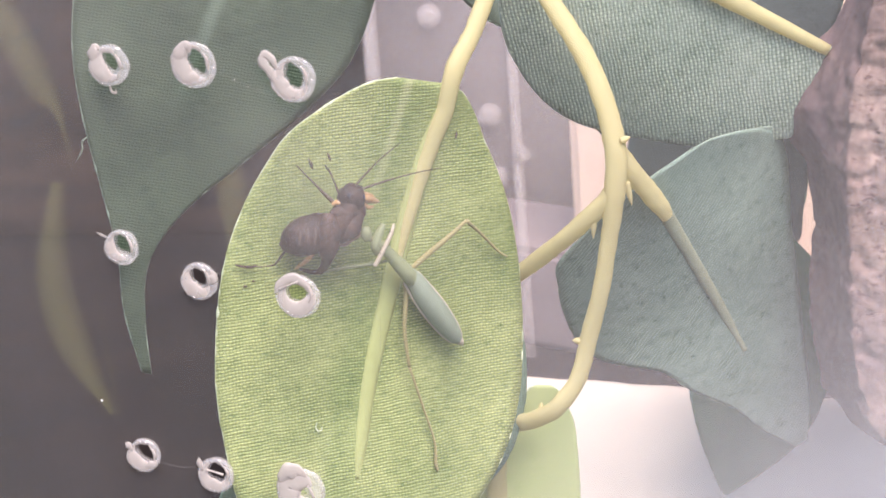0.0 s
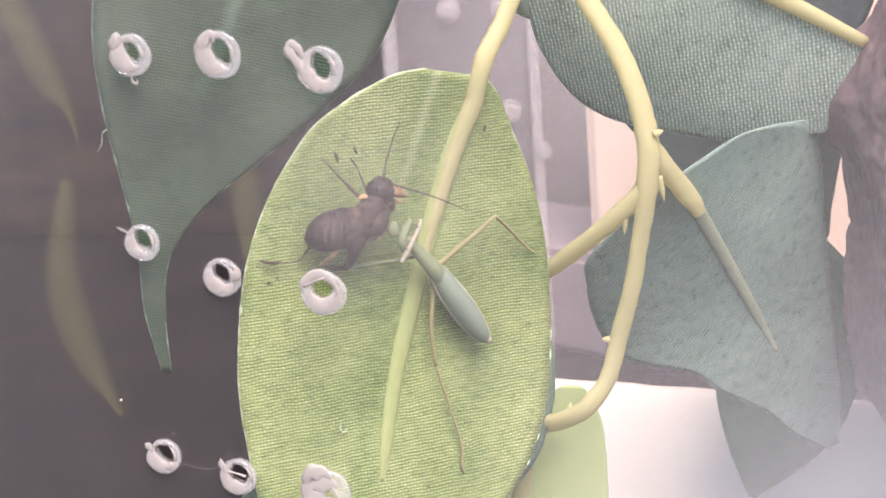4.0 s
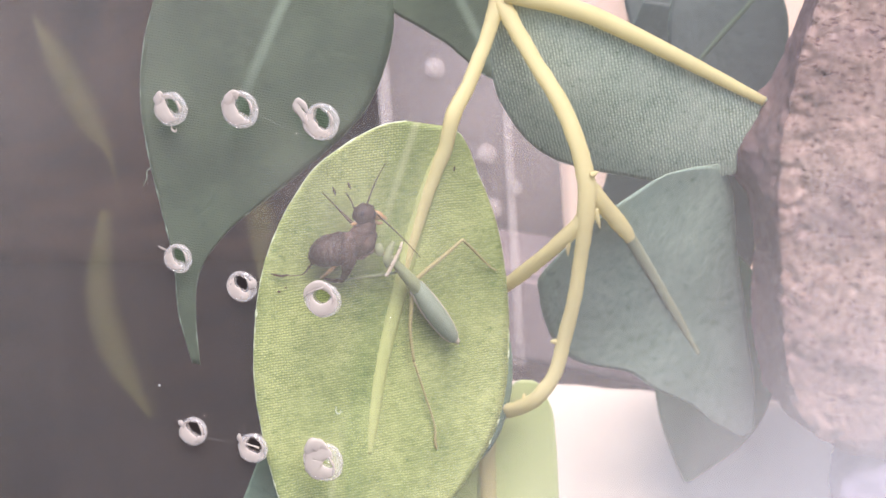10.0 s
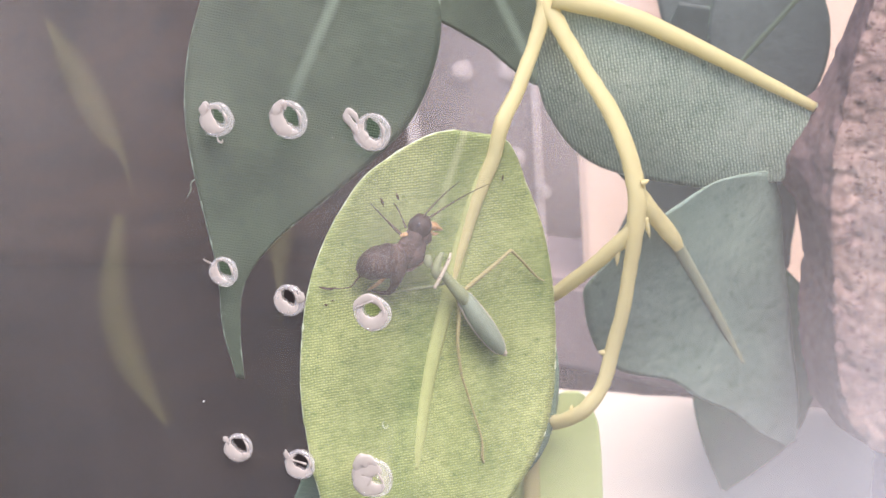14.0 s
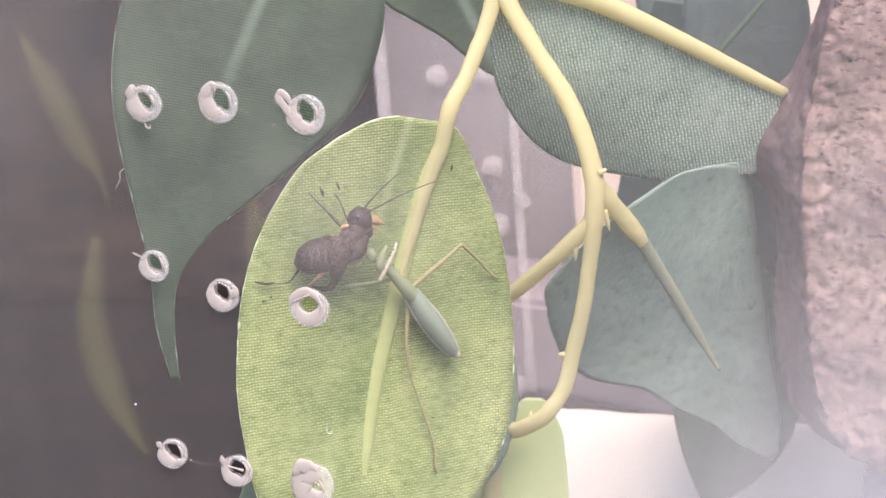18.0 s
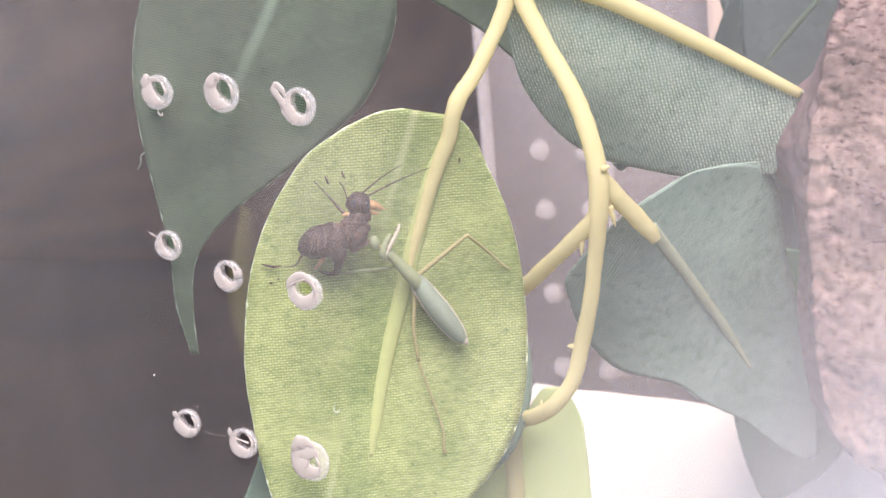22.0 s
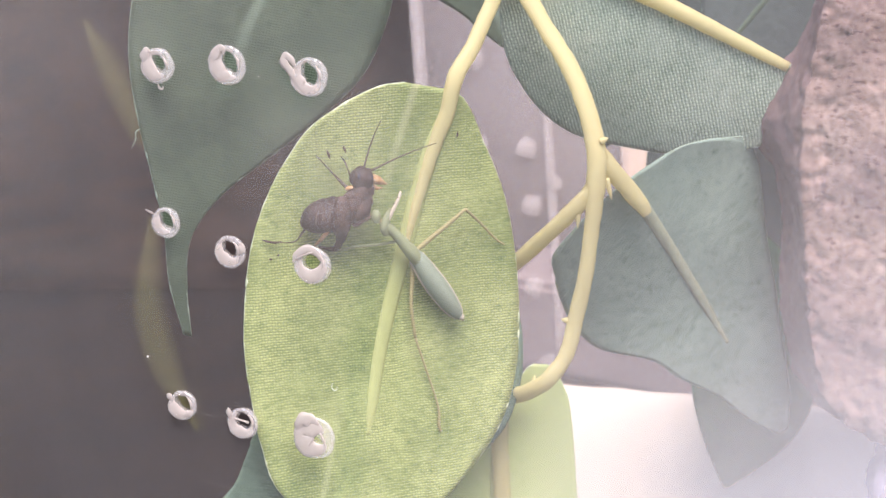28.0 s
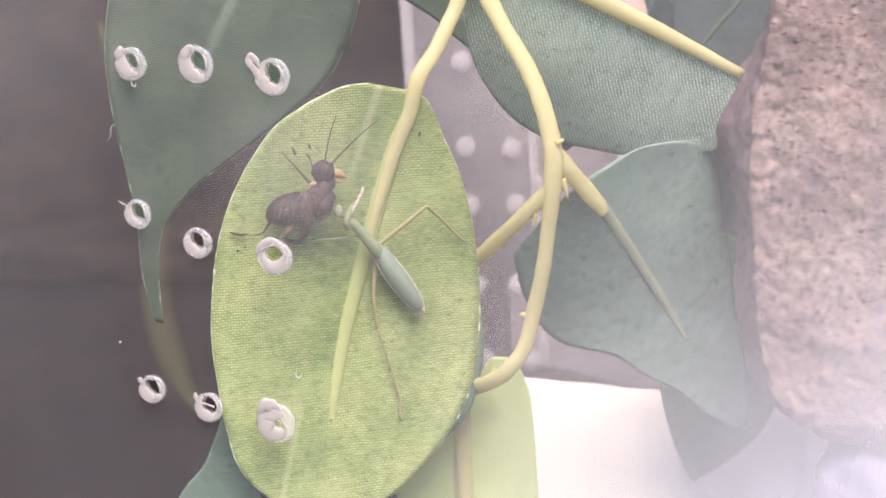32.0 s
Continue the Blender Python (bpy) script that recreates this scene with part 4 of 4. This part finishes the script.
cricket = thing("cricket", on(17, -11, 0), "small dark brown cricket held and eaten by the mantis", "insect")
limb(cricket, "abdomen", [(18.6, -13.9, 2.0, 0.5), (18.0, -13.2, 2.2, 1.45), (17.3, -12.2, 2.4, 2.0), (16.7, -11.0, 2.6, 2.05), (16.1, -9.8, 2.6, 1.9), (15.5, -9.0, 2.7, 1.3)], CHITIN, "dark plum-brown swollen abdomen", 18, 0.08)
limb(cricket, "saddle", [(14.4, -10.2, 3.6, 0.5), (15.4, -10.2, 4.1, 1.0), (16.6, -10.1, 4.2, 1.1), (17.9, -9.9, 3.9, 0.95), (18.8, -9.6, 3.4, 0.6)], CHITIN_BROWN, "brown folded wing saddle", 12, 0.1)
for k in range(4):
    limb(cricket, "wing_vein", [(15.6 + 0.28 * k, -10.9 - 0.72 * k, 4.45 - 0.1 * k, 0.07), (16.9 + 0.22 * k, -10.8 - 0.72 * k, 4.75 - 0.2 * k, 0.12), (18.5, -10.5 - 0.72 * k, 4.2 - 0.25 * k, 0.09)], WING, "pale brown fold of the wing")
limb(cricket, "pronotum", [(17.2, -9.4, 2.7, 0.9), (15.9, -8.9, 3.0, 1.4), (14.6, -8.4, 3.1, 1.35), (13.5, -8.1, 3.1, 1.15), (12.7, -8.0, 3.0, 0.9)], CHITIN_BROWN, "brown rounded pronotum", 18, 0.12)
limb(cricket, "belly", [(17.6, -8.0, 2.6, 0.25), (16.9, -7.3, 2.9, 0.55), (16.1, -6.9, 3.0, 0.6), (15.2, -6.9, 3.1, 0.35)], PALE, "pale pink torn underside", 14, 1.0)
SKULL = on(12.2, -8.0, 3.0)
head = part("head", blob(SKULL, (1.5, 1.45, 1.25), (LV, LU, LN), rough=0.15), CHITIN, cricket, "dark rounded head", at=SKULL)
part("face", blob(on(13.6, -7.1, 2.9), (0.9, 1.0, 0.9), (LV, LU, LN), rough=0.25, seed=2.0), CHITIN_BROWN, head)
for a in (-0.75, 0.7):
    part("eye", blob(on(12.0, -7.9 + a, 3.76), (0.32, 0.46, 0.35), (LV, LU, LN), level=2), EYE, head)
limb(head, "mouthpart", [(12.0, -6.8, 3.0, 0.55), (12.2, -6.0, 2.8, 0.5), (12.4, -5.2, 2.5, 0.3), (12.5, -4.6, 2.3, 0.08)], AMBER, "pale amber mouthparts", 10, 0.3)
limb(head, "palp", [(12.7, -6.7, 2.9, 0.2), (13.1, -5.9, 2.8, 0.22), (13.0, -5.3, 2.6, 0.12)], AMBER)
limb(cricket, "collar", [(13.5, -9.7, 2.8, 0.15), (13.2, -9.2, 3.0, 0.3), (13.3, -8.5, 3.7, 0.16)], AMBER, "tan fold behind the head")
limb(cricket, "front_leg", [(13.4, -9.3, 2.6, 0.22), (12.7, -10.2, 1.9, 0.2), (11.6, -11.5, 1.1, 0.1), (10.1, -13.4, 0.5, 0.06)], BRISTLE)
limb(cricket, "front_leg", [(12.4, -9.0, 2.5, 0.14), (11.2, -9.5, 1.6, 0.08), (10.4, -9.8, 0.8, 0.1), (9.8, -10.4, 0.6, 0.06)], CHITIN_BROWN)
limb(cricket, "collar_plate", [(14.4, -9.8, 3.2, 0.35), (14.1, -9.0, 3.6, 0.62), (14.1, -8.0, 3.7, 0.68), (14.3, -7.0, 3.5, 0.6), (14.7, -6.4, 3.1, 0.3)], CHITIN_BROWN, "grey-brown front plate of the thorax", 14, 0.15)
limb(cricket, "chest", [(16.9, -8.5, 3.2, 0.6), (15.9, -7.8, 3.6, 1.0), (14.9, -7.3, 3.7, 0.95), (14.1, -7.2, 3.5, 0.6)], CHITIN_BROWN, "mottled brown chest", 14, 0.3)
limb(cricket, "claw", [(10.3, -11.6, 0.5, 0.07), (9.8, -11.9, 0.6, 0.17), (9.3, -12.2, 0.4, 0.06)], BRISTLE, "dark clawed foot")
limb(cricket, "claw", [(9.3, -9.8, 0.5, 0.06), (8.9, -10.1, 0.6, 0.16), (8.5, -10.3, 0.4, 0.06)], BRISTLE, "dark clawed foot")
limb(cricket, "claw", [(20.9, -15.6, 0.4, 0.08), (21.1, -16.4, 0.5, 0.15), (21.1, -17.2, 0.4, 0.13), (21.0, -17.9, 0.3, 0.06)], CHITIN_BROWN, "dark bristly foot")
limb(cricket, "middle_leg", [(16.9, -10.6, 2.6, 0.3), (18.6, -11.2, 3.6, 0.28), (19.8, -11.5, 2.6, 0.24), (20.8, -11.6, 0.9, 0.14)], AMBER, "tan middle leg")
limb(cricket, "hind_leg", [(15.4, -9.6, 4.0, 0.5), (17.0, -9.5, 4.2, 0.78), (18.6, -9.4, 3.6, 0.7), (19.9, -9.2, 2.6, 0.48), (20.8, -9.2, 1.6, 0.34)], CHITIN_BROWN, "thick brown jumping leg", 12, 0.08)
limb(cricket, "hind_shin", [(20.8, -9.1, 1.6, 0.3), (21.0, -10.0, 1.0, 0.24), (20.9, -11.0, 0.5, 0.12)], CHITIN)
limb(cricket, "hind_leg", [(18.2, -13.0, 1.8, 0.2), (19.4, -13.6, 1.6, 0.14), (20.5, -14.0, 1.0, 0.09), (20.9, -15.0, 0.6, 0.06), (21.0, -16.0, 0.5, 0.06)], BRISTLE)


def antenna(base, length, lift, label):
    """A bristle along its own x, curving up along z."""
    rows = [(length * s, 0.35 * math.sin(s * 2.2), lift * s * s, 0.10 * (1 - s) + 0.035) for s in np.linspace(0, 1, 8)]
    o = Vector(base)
    bm = tube([(o.x + x, o.y + y, o.z + z, r) for x, y, z, r in rows], sides=6, steps=30, face=(0, 0, 1))
    return part("antenna", bm, BRISTLE, head, label, at=base)


ANT_A, ANT_B = on(11.2, -8.2, 3.4), on(11.3, -7.5, 3.4)
antenna_a = antenna(ANT_A, 6.4, 0.7, "thin dark waving antenna")
antenna_b = antenna(ANT_B, 8.6, 0.9, "thin dark waving antenna")

mantis = thing("mantis", on(20, 0, 0), "small green praying mantis nymph feeding on a cricket", "insect")
limb(mantis, "abdomen", [(20.0, 0.3, 2.0, 0.72), (21.0, 1.5, 2.0, 1.0), (22.4, 2.8, 2.0, 1.2), (24.0, 4.5, 1.9, 1.28), (25.6, 6.2, 1.7, 1.12), (26.8, 7.5, 1.5, 0.78), (27.4, 8.2, 1.4, 0.3)], MANTIS_BLUE, "blue-green swollen abdomen", 18)
for dv, du in ((-1.0, 0.93), (1.0, -0.93)):
    rows = [(20.6, 1.0, 1.6, 0.95), (22.4, 2.8, 1.6, 1.25), (24.0, 4.5, 1.5, 1.33), (25.6, 6.2, 1.35, 1.17), (26.8, 7.5, 1.2, 0.82), (27.4, 8.2, 1.2, 0.2)]
    limb(mantis, "side_seam", [(u + 0.72 * du * w, v + 0.72 * dv * w, h + 0.2, 0.12) for u, v, h, w in rows], MANTIS_PALE, "pale edge of the abdomen")
limb(mantis, "abdomen_tip", [(26.9, 7.8, 1.6, 0.4), (27.3, 8.2, 1.5, 0.42), (27.7, 8.6, 1.3, 0.1)], MANTIS_PALE, "pale pinkish tip")
limb(mantis, "thorax", [(20.9, 1.1, 2.1, 0.8), (20.0, 0.1, 2.3, 0.85), (19.0, -1.2, 2.4, 0.72), (18.2, -2.2, 2.5, 0.62), (17.5, -3.2, 2.6, 0.58), (17.0, -4.0, 2.7, 0.5)], MANTIS, "pale green widening thorax", 12)
HEAD = on(16.2, -5.4, 2.9)
mantis_head = part("head", blob(HEAD, (0.6, 0.85, 0.42), ((LV * 0.9 - LU * 0.3).normalized(), (LU * 0.9 + LV * 0.3).normalized(), LN), rough=0.1), MANTIS, mantis, "grey-green triangular head", at=HEAD)
limb(mantis, "foreleg", [(18.2, -3.6, 2.6, 0.4), (17.4, -4.1, 2.8, 0.5), (16.2, -4.0, 2.8, 0.45), (15.0, -3.6, 2.7, 0.25)], MANTIS, "grey-green folded foreleg", 12)
shin = limb(mantis, "foreleg_shin", [(19.5, -3.8, 2.9, 0.22), (18.4, -3.5, 3.1, 0.25), (17.0, -3.1, 3.2, 0.24), (15.6, -2.7, 3.1, 0.2), (14.9, -2.6, 2.9, 0.13)], MANTIS_PALE, "whitish spined foreleg shin")
for k in range(4):
    limb(shin, "spine", [(15.7 + 0.8 * k, -2.8 - 0.2 * k, 3.25, 0.06), (15.6 + 0.8 * k, -3.3 - 0.2 * k, 3.4, 0.02)], CHITIN_BROWN)
limb(mantis, "foreleg", [(16.8, -4.4, 2.4, 0.28), (16.4, -5.6, 2.6, 0.3), (15.7, -6.5, 2.8, 0.2), (15.0, -6.9, 2.9, 0.12)], MANTIS_LEG)
limb(mantis, "hind_leg", [(19.9, 0.8, 1.6, 0.3), (18.0, 2.3, 2.0, 0.31), (15.8, 4.1, 2.5, 0.27), (13.9, 5.7, 2.6, 0.2)], MANTIS_LEG)
limb(mantis, "hind_shin", [(13.9, 5.7, 2.6, 0.2), (15.3, 8.2, 1.5, 0.17), (17.2, 11.2, 0.4, 0.14), (17.8, 12.6, 0.2, 0.09)], MANTIS_LEG)
limb(mantis, "hind_leg", [(20.8, 0.4, 1.5, 0.28), (22.8, 1.1, 1.2, 0.28), (26.5, 1.6, 1.2, 0.23), (30.5, 2.9, 1.0, 0.19)], MANTIS_LEG)
limb(mantis, "hind_shin", [(30.5, 2.9, 1.0, 0.16), (34.6, 5.2, 0.7, 0.13), (38.7, 7.4, 0.4, 0.13), (41.0, 7.9, 0.25, 0.2), (41.9, 8.3, 0.2, 0.13)], MANTIS_LEG)
limb(mantis, "middle_leg", [(18.9, -1.8, 1.9, 0.18), (19.5, -3.6, 1.7, 0.17), (20.5, -7.2, 1.0, 0.13), (21.3, -9.0, 0.3, 0.09)], MANTIS, "faint green middle leg")

# ---- small marks ----
MARKS = ((5.2, 3.6, 0.09, 0.4), (23.2, -16.4, 0.22, 0.12), (22.6, -15.6, 0.12, 0.12))
for u, v, a, b in MARKS:
    m = thing("dropping", on(u, v, 0), "small dark dropping stuck to the light leaf", "debris", "debris on the leaf")
    part("grain", blob(on(u, v, 0.05), (a, b, 0.12), (LV, LU, LN), rough=0.5, level=2, seed=u), CHITIN_BROWN, m)
fibre = thing("fibre", on(37.8, -6.2, 0), "tiny pale curled fibre lying on the light leaf", "fibre")
part("curl", tube([(*on(37.2, -6.4, 0.1), 0.05), (*on(37.7, -6.5, 0.12), 0.07), (*on(38.1, -6.2, 0.12), 0.07), (*on(38.0, -5.8, 0.12), 0.06), (*on(37.6, -5.8, 0.1), 0.04)], sides=6), FRAY, fibre)
grain = thing("dust_grain", (-10.2, -0.5, 50.0), "single white grain of dust on the front panel", "debris")
part("grain", blob((-12.6, -0.7, 48.6), (0.11, 0.08, 0.11), level=2, rough=0.4), SPECK, grain)
for i, pts in enumerate(([(3.2, 82.6), (6.2, 80.9), (9.0, 79.8)], [(-7.2, 41.8), (-5, 41.2), (-3.2, 41.3)], [(-7.5, 33.2), (-3.2, 32.0)], [(11.1, 79.0), (11.2, 74.5), (11.1, 69.5)], [(17.6, 57.5), (17.2, 51.5)])):
    s = thing("scratch", (pts[0][0], -0.5, pts[0][1]), "fine pale scratch in the front panel", "scratch", "scratches in the panel")
    part("line", tube([(x, -0.5, z, 0.022) for x, z in pts], sides=5), MELT_CLEAR, s)

# ---- what moves ----
# seconds, angles of the two antennae in the plane of the leaf
WAVES = [(0.0, 62, 30), (0.5, 95, 58), (1.0, 52, 38), (1.5, 110, 20), (2.0, 54, 40), (2.5, 95, 68), (3.0, 80, 66), (3.5, 84, 20), (5.5, 125, -24), (6.0, 92, 72), (6.5, 100, 2), (7.0, 82, 40), (7.5, 140, -10), (8.0, 64, 44), (8.5, 50, 38),
         (9.0, 72, 4), (9.5, 54, 14), (10.0, 86, -30), (10.5, 115, 8), (11.0, 70, 6), (11.5, 112, 64), (12.0, 64, -34), (12.5, 98, 4), (13.0, 82, -34), (13.5, 54, 34), (14.0, 62, 46), (14.5, 26, -4), (15.0, 82, 40), (15.5, 62, -8),
         (17.5, 34, 8), (18.0, 62, 40), (18.5, 52, 38), (19.0, 90, -30), (19.5, 90, -34), (20.0, 90, 48), (20.5, 94, 44), (21.0, 58, 38), (21.5, 66, 54), (22.0, 54, 42), (22.5, 66, 46), (23.0, 82, 38), (23.5, 82, 38), (24.0, 50, 30), (24.5, 32, -10),
         (26.5, 78, 58), (27.0, 76, 50), (27.5, 80, 14), (28.0, 90, 40), (28.5, 85, 34), (29.0, 82, 42), (29.5, 84, 10), (30.0, 70, 44), (30.5, 66, 40), (31.0, 66, 44), (31.5, 92, 10), (32.0, 96, 62)]


# seconds, how far the cricket's head is dragged down the leaf and across it
TUGS = [(0.0, 0.3, 0.2), (1.0, 0.7, -0.5), (2.0, 0.7, -0.7), (3.0, 0.4, 0.3), (6.0, -0.1, 0.4), (7.0, 0.6, -0.5), (8.0, 0.3, -0.3), (9.0, 0.2, -0.6), (10.0, -0.2, -0.3), (11.0, -0.6, 0.3), (12.0, -0.2, 0.1), (13.0, 0.0, 0.6), (14.0, -0.3, 0.6), (15.0, 0.0, 0.5),
        (18.0, 0.0, 0.4), (19.0, -0.1, -0.5), (20.0, -0.1, -0.5), (21.0, 0.0, -0.1), (22.0, -0.4, -0.1), (23.0, 0.1, -0.3), (24.0, -0.2, -0.3), (26.5, -0.2, 0.2), (27.0, -0.6, 0.4), (28.0, -0.3, 0.0), (29.0, -0.3, -0.2), (30.0, -0.3, 0.2), (31.0, 0.1, -0.3), (32.0, -0.6, -0.3)]


def swing(place, parent, angle, lift):
    """The pose of a bristle that points at an angle in the plane of the leaf and stands off it by lift degrees."""
    a, e = radians(angle - 9), radians(lift)
    x = (LV * math.cos(a) - LU * math.sin(a)) * math.cos(e) + LN * math.sin(e)
    y = LN.cross(x).normalized()
    z = x.cross(y).normalized()
    m = Matrix((x, y, z)).transposed().to_4x4()
    m.translation = (Vector(place) - origin(parent)) * MM
    return m


def motions():
    walk(antenna_a, [(t, swing(ANT_A, head, a, 8)) for t, a, b in WAVES])
    walk(antenna_b, [(t, swing(ANT_B, head, b, 6)) for t, a, b in WAVES])
    rest = (SKULL - origin(cricket)) * MM
    walk(head, [(t, Matrix.Translation(rest + (LU * du + LV * dv) * MM)) for t, du, dv in TUGS])
    walk(shin, [(t, Matrix.Translation((LU * du + LV * dv) * MM)) for t, du, dv in ((0.0, 0.0, 0.0), (15.5, 0.0, 0.0), (18.0, -0.4, 0.0), (20.0, -1.0, -0.1), (24.0, -1.5, -0.2), (27.0, -2.0, -0.3), (32.0, -2.2, -0.3))])
    here = (HEAD - origin(mantis)) * MM
    nods = [(t * 0.8, Matrix.Translation(here) @ Matrix.Rotation(radians(7 * math.sin(t * 2.3) + 3 * math.sin(t * 5.1)), 4, LN)) for t in range(41)]
    walk(mantis_head, nods)


motions()
